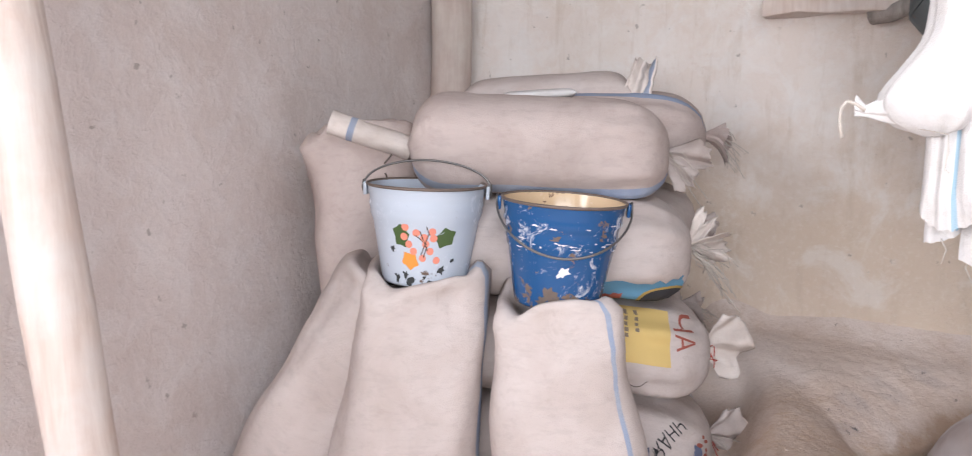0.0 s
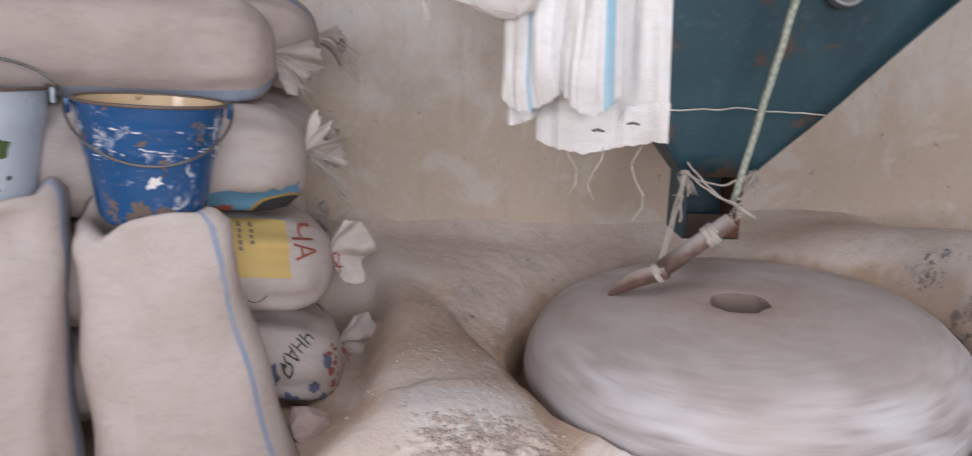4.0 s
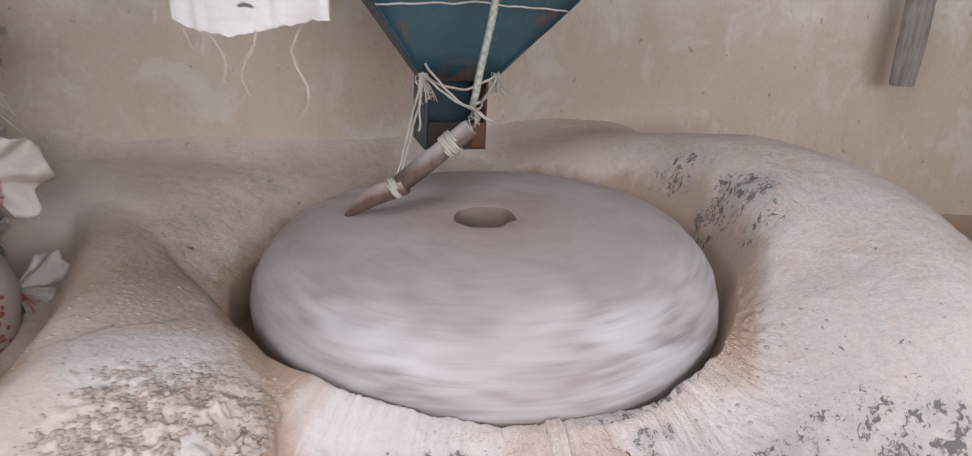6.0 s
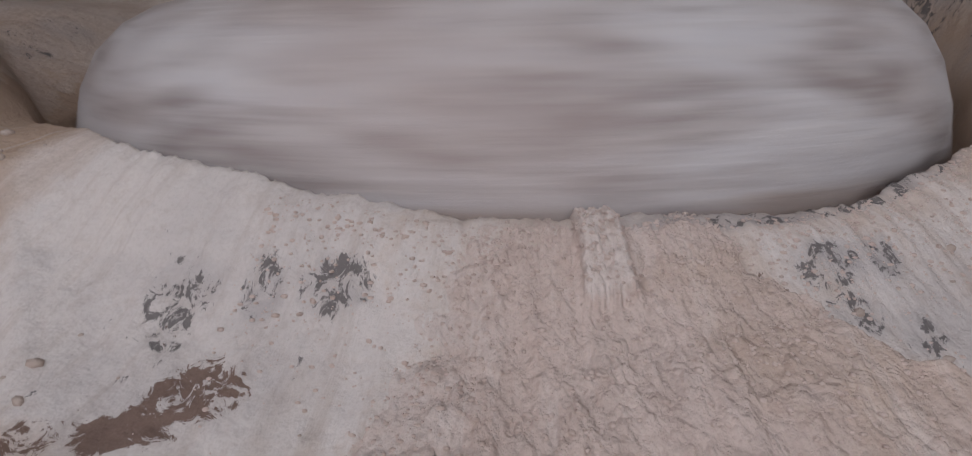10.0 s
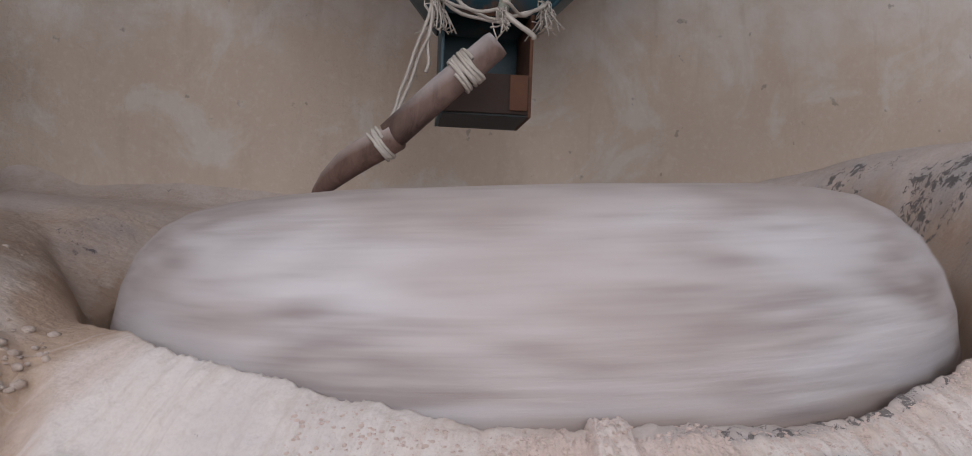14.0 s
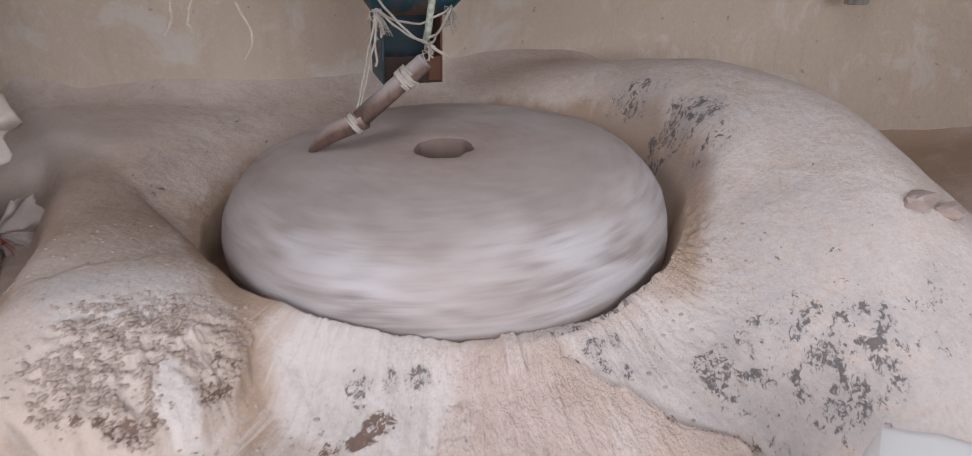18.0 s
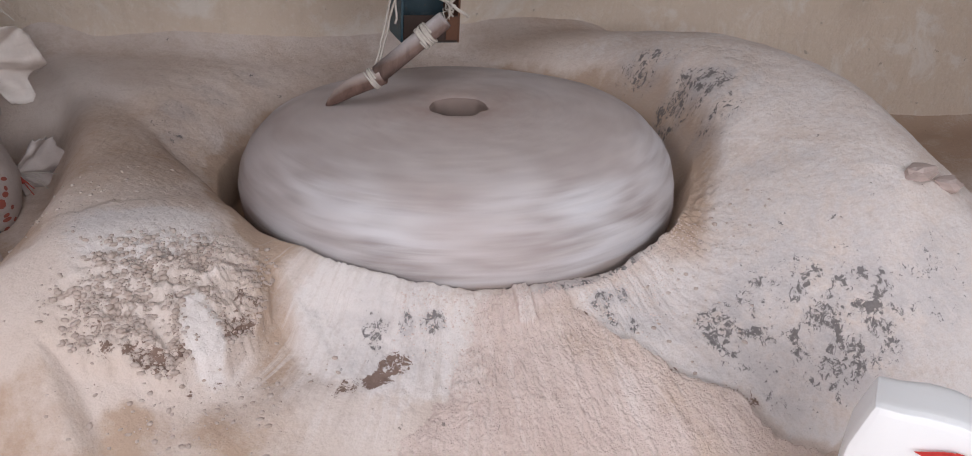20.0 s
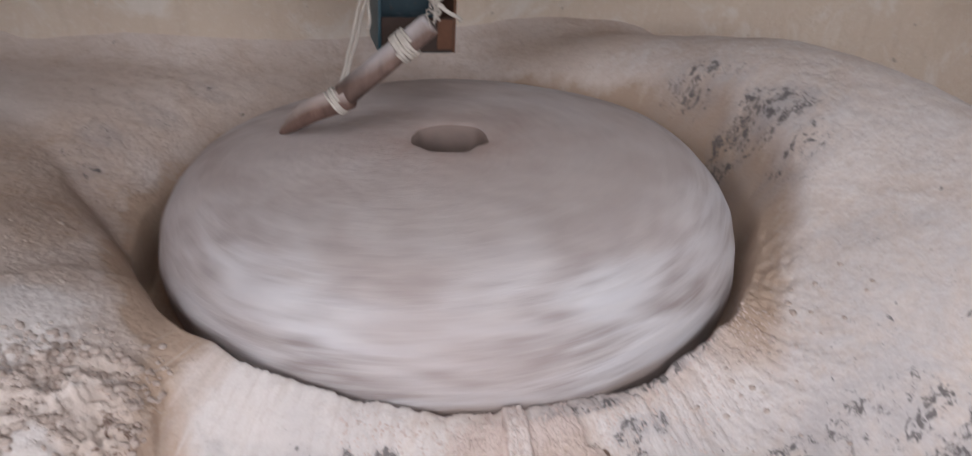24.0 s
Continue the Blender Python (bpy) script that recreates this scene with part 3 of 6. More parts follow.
BANK_ANGLES = [b[0] for b in BANK]
BANK_COLUMNS = [[b[1 + c] for b in BANK] for c in range(6)]
GAP = ((-180, 0.582), (-160, 0.574), (-140, 0.556), (-120, 0.550), (-100, 0.556), (-75, 0.572), (-45, 0.585), (0, 0.59), (60, 0.58), (120, 0.595), (150, 0.600), (180, 0.582))
_perm = np.random.default_rng(12).permutation(256)
_perm = np.concatenate([_perm, _perm, _perm])
_grad = np.random.default_rng(13).normal(size=(256, 3))
_grad /= np.linalg.norm(_grad, axis=1)[:, None]


def pn(x, y, z=0.0):
    """Gradient noise on arrays, about -0.7 to 0.7."""
    x, y, z = np.broadcast_arrays(np.asarray(x, float), np.asarray(y, float), np.asarray(z, float))
    xi, yi, zi = np.floor(x).astype(int), np.floor(y).astype(int), np.floor(z).astype(int)
    fx, fy, fz = x - xi, y - yi, z - zi
    u, v, w = [f * f * f * (f * (f * 6 - 15) + 10) for f in (fx, fy, fz)]
    out = np.zeros(x.shape)
    for dx in (0, 1):
        for dy in (0, 1):
            for dz in (0, 1):
                g = _grad[_perm[_perm[_perm[(xi + dx) & 255] + ((yi + dy) & 255)] + ((zi + dz) & 255)]]
                d = g[..., 0] * (fx - dx) + g[..., 1] * (fy - dy) + g[..., 2] * (fz - dz)
                out += d * (u if dx else 1 - u) * (v if dy else 1 - v) * (w if dz else 1 - w)
    return out * 1.4


def fbm(x, y, z=0.0, octaves=4, gain=0.55):
    out, amp, f = 0.0, 1.0, 1.0
    for k in range(octaves):
        out = out + amp * pn(x * f, y * f, z * f + 3.7 * k)
        amp, f = amp * gain, f * 2.03
    return out


def step01(t):
    t = np.clip(t, 0.0, 1.0)
    return t * t * (3 - 2 * t)


def curve_np(xs, ys, x):
    """Smooth values between the knots xs for arrays; ys are numbers or arrays."""
    out = np.where(x <= xs[0], ys[0], ys[-1]) * np.ones_like(x)
    for k in range(len(xs) - 1):
        h = xs[k + 1] - xs[k]
        f = np.clip((x - xs[k]) / h, 0, 1)
        m0 = (ys[k + 1] - ys[k - 1]) / (xs[k + 1] - xs[k - 1]) if k else 0.0
        m1 = (ys[k + 2] - ys[k]) / (xs[k + 2] - xs[k]) if k + 2 < len(xs) else 0.0
        val = ((2 * f ** 3 - 3 * f ** 2 + 1) * ys[k] + (f ** 3 - 2 * f ** 2 + f) * h * m0
               + (-2 * f ** 3 + 3 * f ** 2) * ys[k + 1] + (f ** 3 - f ** 2) * h * m1)
        out = np.where((x > xs[k]) & (x <= xs[k + 1]), val, out)
    return out


def over(d, soft):
    """Distance past an edge, rounded off there."""
    return 0.5 * (d + np.sqrt(d * d + soft * soft))


def polar(x, y):
    dx, dy = x - SC.x, y - SC.y
    return np.hypot(dx, dy), np.degrees(np.arctan2(dy, dx))


def near(x, y, cx, cy, rx, ry=0.0, turn=0.0):
    """1 in the middle of an oval on the plan, 0 beyond its edge."""
    c, s = math.cos(radians(turn)), math.sin(radians(turn))
    u, v = (x - cx) * c + (y - cy) * s, -(x - cx) * s + (y - cy) * c
    return step01(1.6 * (1 - np.sqrt((u / rx) ** 2 + (v / (ry or rx)) ** 2)))


def clod_edge(x):
    """The lower, broken edge of the clay clod."""
    return curve_np((0.46, 0.51, 0.58, 0.66, 0.74, 0.84, 0.89), (1.215, 1.158, 1.124, 1.098, 1.112, 1.170, 1.23), x) + 0.016 * pn(x * 17, 2.0) + 0.008 * pn(x * 60, 5.0)


def clod_mask(x, y):
    return step01((y - clod_edge(x)) / 0.02) * near(x, y, 0.685, 1.19, 0.265, 0.185, 8)


def smear_mask(x, y):
    return near(x, y, 0.705, 1.150, 0.046, 0.080, -12)


def bank_np(x, y):
    x, y = np.asarray(x, float), np.asarray(y, float)
    r, a = polar(x, y)
    hs = [curve_np(BANK_ANGLES, col, a) for col in BANK_COLUMNS]
    z = curve_np(RADII, hs, r)
    ca, sa = np.cos(np.radians(a)), np.sin(np.radians(a))
    front = step01((a + 164) / 10) * step01((-58 - a) / 14)
    lip = curve_np([g[0] for g in GAP], [g[1] for g in GAP], a) + 0.010 * pn(ca * 6, sa * 6, 2.0) + front * (0.007 * pn(ca * 17, sa * 17, 7.0) + 0.004 * pn(ca * 48, sa * 48, 9.0))
    z = z + 0.010 * pn(x * 4, y * 4) + 0.0028 * pn(x * 19, y * 19, 3.0)
    # broken clay face at the end of the side bench
    lip_x = curve_np((1.05, 1.20, 1.32, 1.45, 1.58, 1.72, 1.88, 2.1), (0.79, 0.878, 0.915, 0.920, 0.918, 0.908, 0.905, 0.97), y) + 0.010 * pn(y * 9, 1.0)
    crest_x = curve_np((1.2, 1.35, 1.42, 1.62, 1.92, 2.2), (0.46, 0.47, 0.53, 0.62, 0.735, 0.79), y)
    top = (0.612 + 0.14 * (y - 1.5) - 0.10 * over(1.36 - y, 0.06) - 0.75 * over(1.235 - y, 0.07) - 0.40 * over(x - 0.73, 0.10) - 2.6 * over(x - lip_x, 0.022)
           - curve_np((1.40, 1.75), (0.75, 2.4), y) * over(crest_x - x, 0.05))
    crust = 0.007 * step01((1.47 + 0.10 * (x - 0.69) + 0.03 * pn(x * 14, 3.0) + 0.01 * pn(x * 50, 3.0) - y) / 0.012) * step01((x - 0.50) / 0.06)
    top = top + 0.008 * pn(x * 6, y * 6) + crust
    z = 0.5 * (z + top + np.sqrt((z - top) ** 2 + 0.0003))
    # rough clod with a broken lower edge and a smooth smear across it
    window = step01((x - 0.46) / 0.05) * step01((0.90 - x) / 0.05)
    z = z - 0.034 * (1 - step01((y - clod_edge(x)) / 0.013)) * window * step01((y - 0.98) / 0.13)
    rough = clod_mask(x, y) * (1 - 0.9 * smear_mask(x, y))
    z = z + rough * (0.015 * fbm(x * 26, y * 36, 1.0, 5, 0.72) - 0.003) + 0.006 * smear_mask(x, y)
    # fine unevenness, ripples of caked flour on the far side, crumbs on the lip
    z = z + (r > 0.56) * 0.0012 * fbm(x * 42, y * 42, 2.0, 4, 0.6)
    ripple = near(x, y, 1.80, 0.93, 0.16, 0.07, 40)
    z = z + ripple * 0.0065 * fbm(x * 22 + y * 16, y * 60 - x * 40, 4.0, 3, 0.5)
    crumbly = step01((0.80 - r) / 0.16) * front * (r > 0.54)
    z = z + crumbly * (0.0028 * fbm(x * 40, y * 40, 5.0, 4, 0.65) + 0.0022 * fbm(ca * 34, sa * 34, r * 8, 3, 0.6))
    # cove at the foot of the back wall
    d = (x - W0.x) * WN.x + (y - W0.y) * WN.y
    z = z + 0.05 * np.maximum(0.0, 1 - d / 0.14) ** 2.2
    left = np.maximum(step01((a - 105) / 25), step01((-160 - a) / 12))
    inner = step01((lip - r) / (0.052 - 0.032 * np.maximum(front, left)))
    bottom = 0.425 + 0.025 * ca - 0.055 * front - 0.03 * left
    return z * (1 - inner) + np.minimum(bottom, z) * inner


def bank_height(x, y):
    r, a = polar(np.array([x]), np.array([y]))
    return float(bank_np(np.array([x]), np.array([y]))[0]), float(a[0]), float(r[0])


def heap_right(r):
    """Angle of the heap's clean edge."""
    return curve_np((0.54, 0.60, 0.66, 0.72, 0.80, 0.90, 1.10, 1.4), (-108.5, -107, -103.5, -99, -93.5, -90, -84, -78), r) + 2.2 * pn(r * 12, 7.0) + 1.0 * pn(r * 60, 7.0)


def zones(x, y):
    """Where the clay is bare and tan, freshly limed, flaked to dark grey, or brown from wear and painted shade: and
    scraped downhill: numbers from 0 to 1.
    """
    r, a = polar(x, y)
    wob = 0.5 * fbm(x * 7, y * 7, 8.0, 4, 0.6)
    front = step01((a + 166) / 8) * step01((-70 - a) / 20)
    ring = step01((0.665 + 0.05 * wob - r) / 0.06) * (1 - front)
    back = step01((a - 18) / 30) * step01((0.90 + 0.2 * wob - r) / 0.2)
    bench = near(x, y, 0.80, 1.78, 0.42, 0.36, 40) * step01((y - 1.43 - 0.10 * (x - 0.69) - 0.05 * wob) / 0.07)
    strip = np.exp(-((x - (0.835 + 0.50 * (y - 1.15) + 0.02 * wob)) / 0.044) ** 2) * step01((y - 0.98) / 0.1) * step01((1.40 - y) / 0.08)
    below = step01((clod_edge(x) - 0.012 + 0.04 * wob - y) / 0.04) * step01((0.86 - 0.1 * wob - x) / 0.14) * (0.60 + 0.9 * wob) * step01((1.75 + 0.3 * wob - r) / 0.5)
    past = a - heap_right(r)
    band = step01((past + 13 + 8 * wob) / 9) * step01((1.5 - past) / 2) * step01((r - 0.575) / 0.04) * step01((1.5 - r) / 0.3)
    cove = step01((0.26 + 0.1 * wob - ((x - W0.x) * WN.x + (y - W0.y) * WN.y)) / 0.16)
    foot = step01((r - 1.02 - 0.1 * wob) / 0.25) * step01((a + 30) / 20) * step01((60 - a) / 20)
    tan = np.clip(np.maximum.reduce([ring, 0.35 * back, 0.62 * bench, strip, below, 0.9 * foot, 0.30 * cove, 0.55 * band, 0.8 * step01((0.62 - x) / 0.1) * step01((y - 1.36) / 0.08)]) * (0.9 + 0.5 * wob), 0, 1)
    limed = np.maximum.reduce([step01((0.80 + 0.1 * wob - r) / 0.1) * step01((a + 160) / 5) * step01((-117 + 8 * wob - a) / 22), step01((past - 0.6) / 1.5) * (0.62 - 0.22 * step01((a + 80) / 40)) * step01((35 - a) / 30) * step01((1.7 + 0.3 * wob - r) / 0.5) * step01((r - 0.60 + 0.04 * step01((-70 - a) / 10)) / 0.05),
                               0.8 * near(x, y, 0.70, 1.36, 0.20, 0.13, 5), smear_mask(x, y), step01((1.9 - np.abs(a + 116.6)) / 0.7) * step01((0.626 - r) / 0.006)]) * np.clip(1 - tan, 0, 1)
    flaked = np.maximum.reduce([near(x, y, *s) * v for v, s in (
        (0.80, (2.15, 1.36, 0.075, 0.17, 8)), (0.95, (2.085, 1.16, 0.09, 0.20, 14)), (0.80, (2.02, 1.03, 0.11, 0.09, 0)), (0.50, (1.90, 0.82, 0.05, 0.17, 40)), (0.42, (2.06, 1.18, 0.16, 0.34, 16)),
        (0.92, (1.575, 0.655, 0.12, 0.10, -30)), (0.80, (1.66, 0.57, 0.32, 0.22, -28)), (0.92, (1.75, 0.48, 0.17, 0.15, 0)), (0.70, (1.90, 0.42, 0.15, 0.14, 0)), (0.58, (1.78, 0.62, 0.32, 0.24, -30)),
        (0.95, (1.385, 0.830, 0.050, 0.022, -10)), (0.95, (1.434, 0.822, 0.028, 0.026, 0)), (0.9, (1.385, 0.800, 0.040, 0.022, -40)), (0.8, (1.418, 0.776, 0.034, 0.028, 0)), (0.55, (1.46, 0.77, 0.10, 0.08, 0)),
        (1.0, (1.038, 1.012, 0.026, 0.030, -45)), (0.98, (1.078, 0.980, 0.046, 0.026, -40)), (0.80, (0.992, 1.048, 0.060, 0.034, -45)), (0.62, (0.915, 1.112, 0.034, 0.045, 0)), (0.55, (0.93, 1.01, 0.09, 0.08, 0)),
        (0.52, (1.00, 1.02, 0.20, 0.11, -42)), (0.72, (0.93, 1.90, 0.07, 0.08, 0)), (0.68, (0.99, 1.97, 0.07, 0.06, 0)), (0.6, (1.12, 2.05, 0.08, 0.06, -20)), (0.7, (1.28, 2.14, 0.07, 0.06, -20)), (0.55, (0.63, 1.42, 0.20, 0.08, 0)),
    )])
    # dark grey speckles inside the trough lip, front to right
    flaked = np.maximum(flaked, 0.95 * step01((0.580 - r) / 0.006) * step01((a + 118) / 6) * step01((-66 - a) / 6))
    # first the brown wear patches, then shade painted in the same brown
    worn = np.maximum.reduce([near(x, y, *s) * v for v, s in (
        (1.0, (0.985, 0.972, 0.055, 0.038, -30)), (1.0, (0.945, 0.968, 0.06, 0.030, -5)), (0.7, (0.90, 0.985, 0.05, 0.028, 0)), (0.55, (0.972, 1.030, 0.03, 0.02, 0)), (0.55, (0.86, 0.99, 0.04, 0.035, 0)))]
        # painted shade of the heap's edge crack; brown clod, darkened for its crevices
        + [0.85 * step01((past + 0.8) / 1.0) * step01((2.6 + 2 * wob - past) / 1.5) * step01((r - 0.59) / 0.03) * step01((0.98 - r) / 0.1), 1.0 * clod_mask(x, y) * step01((clod_edge(x) + 0.075 + 0.05 * wob - y) / 0.05) * (1 - smear_mask(x, y)), 0.66 * clod_mask(x, y) * (1 - 0.95 * smear_mask(x, y)) * step01(1.1 + 2.0 * wob - 3.0 * (y - 1.15)),
           # painted undercut shade along the clod's lower edge
           0.55 * step01((clod_edge(x) + 0.004 - y) / 0.010) * step01((y - clod_edge(x) + 0.022) / 0.012) * step01((x - 0.47) / 0.04) * step01((0.87 - x) / 0.04)])
    return {"tan": tan, "limed": np.clip(limed, 0, 1), "flaked": np.clip(flaked, 0, 1), "worn": np.clip(worn, 0, 1), "runs": step01((a + 175) / 12) * step01((-72 - a) / 16) * step01((0.98 - r) / 0.2)}


def sheet(name, xs, ys, zs, material, close=False, label="", category="", kind=""):
    """One smooth sheet from grids of places, with the clay zones stored on it."""
    rows, cols = xs.shape
    idx = np.arange(rows * cols).reshape(rows, cols)
    if close:
        idx = np.concatenate([idx, idx[:, :1]], axis=1)
    quads = np.stack([idx[:-1, :-1], idx[1:, :-1], idx[1:, 1:], idx[:-1, 1:]], -1).reshape(-1, 4)
    me = bpy.data.meshes.new(name)
    me.vertices.add(rows * cols)
    me.vertices.foreach_set("co", np.stack([xs, ys, zs], -1).ravel())
    me.loops.add(len(quads) * 4)
    me.loops.foreach_set("vertex_index", quads.ravel())
    me.polygons.add(len(quads))
    me.polygons.foreach_set("loop_start", np.arange(len(quads)) * 4)
    me.update(calc_edges=True)
    for key, val in zones(xs.ravel(), ys.ravel()).items():
        me.attributes.new(key, "FLOAT", "POINT").data.foreach_set("value", np.ascontiguousarray(val, dtype=np.float32))
    me.polygons.foreach_set("use_smooth", np.ones(len(quads), dtype=bool))
    me.materials.append(material)
    ob = new(name, me)
    return tagged(ob, label, category, kind=kind)


rads = [0.001, 0.2, 0.45, 0.52]
while rads[-1] < 1.25:
    rads.append(rads[-1] + (0.0032 if rads[-1] < 0.80 else 0.005 if rads[-1] < 1.08 else 0.009))
while rads[-1] < 5.5:
    rads.append(rads[-1] * 1.045)
turns = np.concatenate([np.arange(-192, -58, 0.21), np.arange(-58, 168, 0.42)])
GR, GA = np.meshgrid(np.array(rads), np.radians(turns), indexing="ij")
GX, GY = SC.x + GR * np.cos(GA), SC.y + GR * np.sin(GA)
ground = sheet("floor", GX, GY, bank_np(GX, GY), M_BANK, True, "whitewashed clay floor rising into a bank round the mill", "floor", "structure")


# flour spilled from the stone down the front of the bank
def flour_np(f, g):
    """Place on the heap: f from the lip outward, g across it."""
    r = 0.550 + 0.85 * f ** 1.3
    a0 = curve_np((0.54, 0.60, 0.75, 0.90, 1.10, 1.4), (-129, -131, -137, -149, -162, -172), r) + 4 * pn(f * 9, 1.0) + 2 * pn(f * 40, 1.0)
    a1 = heap_right(r)
    deg = a0 + (a1 - a0) * g
    a = np.radians(deg)
    x, y = SC.x + r * np.cos(a), SC.y + r * np.sin(a)
    rr = np.maximum(r, 0.574)
    base = bank_np(SC.x + rr * np.cos(a), SC.y + rr * np.sin(a))
    edge = step01(np.minimum(g / 0.30, (1 - g) / 0.022)) * step01((1 - f) / 0.1)
    deep = 0.001 + (0.009 + 0.024 * g ** 2) * step01((r - 0.565) / 0.14)
    runs = 0.0050 * fbm(deg * 0.20, r * 3.0, 3.0, 4, 0.6) * step01((r - 0.58) / 0.12)
    lumps = 0.0030 * fbm(deg * 0.62, r * 24, 1.0, 4, 0.72) + 0.0017 * fbm(x * 140, y * 140, 4.0, 3, 0.65)
    notch = 0.010 * step01((1.9 - np.abs(deg + 116.6)) / 0.7) * step01((0.626 + 0.006 * pn(deg * 3, 1.0) - r) / 0.006)
    z = base + (deep + notch) * edge + (runs + lumps) * (0.25 + 0.75 * edge) - 0.010 * (1 - edge)
    return x, y, z


FF, FG = np.meshgrid(np.linspace(0, 1, 340), np.linspace(0, 1, 420), indexing="ij")
sheet("flour_heap", *flour_np(FF, FG), M_FLOUR, False, "pinkish white flour heaped down the front of the clay bank", "flour", "stuff")

# loose grains over the heap and the crumbly lip
rng = np.random.default_rng(41)
ico = bmesh.new()
bmesh.ops.create_icosphere(ico, subdivisions=1, radius=1)
ICO_V, ICO_F = np.array([v.co for v in ico.verts]), np.array([[v.index for v in f.verts] for f in ico.faces])
ico.free()


def grains(name, places, sizes, material, label, category):
    n = len(sizes)
    spin = rng.uniform(0, 6.3, n)
    v = ICO_V[None] * sizes[:, None, None] * np.array([1.3, 1.0, 0.7]) * rng.uniform(0.75, 1.3, (n, 1, 3))
    c, s = np.cos(spin)[:, None], np.sin(spin)[:, None]
    v = np.stack([v[..., 0] * c - v[..., 1] * s, v[..., 0] * s + v[..., 1] * c, v[..., 2]], -1) + places[:, None]
    faces = (ICO_F[None] + (np.arange(n) * len(ICO_V))[:, None, None]).reshape(-1, 3)
    me = bpy.data.meshes.new(name)
    me.from_pydata(v.reshape(-1, 3).tolist(), [], faces.tolist())
    me.materials.append(material)
    return tagged(finish(new(name, me)), label, category, kind="stuff")


HX, HY, HZ = flour_np(rng.random(9000) ** 0.8 * 0.72, rng.uniform(0.05, 0.985, 9000))
LR, LA = 0.570 + np.abs(rng.normal(0, 0.05, 2500)), np.radians(rng.uniform(-140, -70, 2500))
LX, LY = SC.x + LR * np.cos(LA), SC.y + LR * np.sin(LA)
grains("flour_grains", np.stack([np.concatenate([HX, LX]), np.concatenate([HY, LY]), np.concatenate([HZ, bank_np(LX, LY)])], -1),
       0.0006 + 0.0017 * rng.random(11500) ** 3, M_FLOUR, "loose lumps and grains of flour on the bank", "flour")


# ---- walls ----
def wall_panel(bm, origin, along, inward, s0, s1, z0, z1, thick=0.3, step=0.06, amp=0.02):
    n, m = max(2, int((s1 - s0) / step)), max(2, int((z1 - z0) / step))

    def front(i, j):
        s, z = s0 + (s1 - s0) * i / n, z0 + (z1 - z0) * j / m
        p = origin + along * s + Vector((0, 0, z))
        return p + inward * (amp * noise.noise(p * 1.7) + 0.4 * amp * noise.noise(p * 6))

    vs = grid(bm, n + 1, m + 1, front)
    def back(i, j):
        return bm.verts.new(origin + along * (s0 + (s1 - s0) * i / n) + Vector((0, 0, z0 + (z1 - z0) * j / m)) - inward * thick)
    ring = [(i, 0) for i in range(n)] + [(n, j) for j in range(m)] + [(i, m) for i in range(n, 0, -1)] + [(0, j) for j in range(m, 0, -1)]
    bk = [back(i, j) for i, j in ring]
    for k in range(len(ring)):
        a, b = ring[k], ring[(k + 1) % len(ring)]
        bm.faces.new((vs[a[0]][a[1]], bk[k], bk[(k + 1) % len(ring)], vs[b[0]][b[1]]))
    bm.faces.new(bk)


bm = bmesh.new()
wall_panel(bm, W0, WU, WN, CORNER - 0.3, 4.4, -0.2, ROOM_H, step=0.05)
tagged(part("wall_north", bm, M_WALL_MILL), "uneven limewashed clay wall with stains and specks", "wall", kind="structure")
LC = wf(CORNER, 0, 0)
bm = bmesh.new()
wall_panel(bm, LC, WN, WU, 0.0, 2.65, -0.2, ROOM_H, step=0.05)
wall_panel(bm, LC, WN, WU, 3.85, 5.6, -0.2, ROOM_H)
wall_panel(bm, LC, WN, WU, 2.65, 3.85, -0.2, 1.3)
wall_panel(bm, LC, WN, WU, 2.65, 3.85, 2.3, ROOM_H)
tagged(part("wall_west", bm, M_WALL), "limewashed clay wall with a high window opening", "wall", kind="structure")
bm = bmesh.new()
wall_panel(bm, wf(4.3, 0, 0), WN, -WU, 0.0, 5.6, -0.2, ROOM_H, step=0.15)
tagged(part("wall_east", bm, M_DARK_WALL), "plain bare clay wall", "wall", kind="structure")
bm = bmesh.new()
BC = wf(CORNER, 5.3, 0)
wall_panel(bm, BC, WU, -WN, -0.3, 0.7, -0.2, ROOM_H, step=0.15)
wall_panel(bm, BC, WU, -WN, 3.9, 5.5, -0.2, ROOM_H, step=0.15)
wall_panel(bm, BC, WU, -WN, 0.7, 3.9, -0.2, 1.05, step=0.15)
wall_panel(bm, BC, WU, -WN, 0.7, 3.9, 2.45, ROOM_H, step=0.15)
tagged(part("wall_south", bm, M_DARK_WALL), "bare clay wall with a window opening", "wall", kind="structure")
# ceiling out of view; the smoke hole is added to admit the roof lamp
bm = bmesh.new()
for k in range(14):
    for y0, y1 in (((-5.7, -3.05), (-1.85, 0.7)) if k in (4, 5, 6) else ((-5.7, 0.7),)):
        box((0.41, y1 - y0, 0.05), (CORNER - 0.2 + 0.425 * k, (y0 + y1) / 2, ROOM_H + 0.02), 0.004, bm)
ceiling = part("ceiling", bm, M_CEIL, smooth=False)
ceiling.matrix_world = WALLM
tagged(ceiling, "brown board ceiling with an open smoke hole", "ceiling", kind="structure")


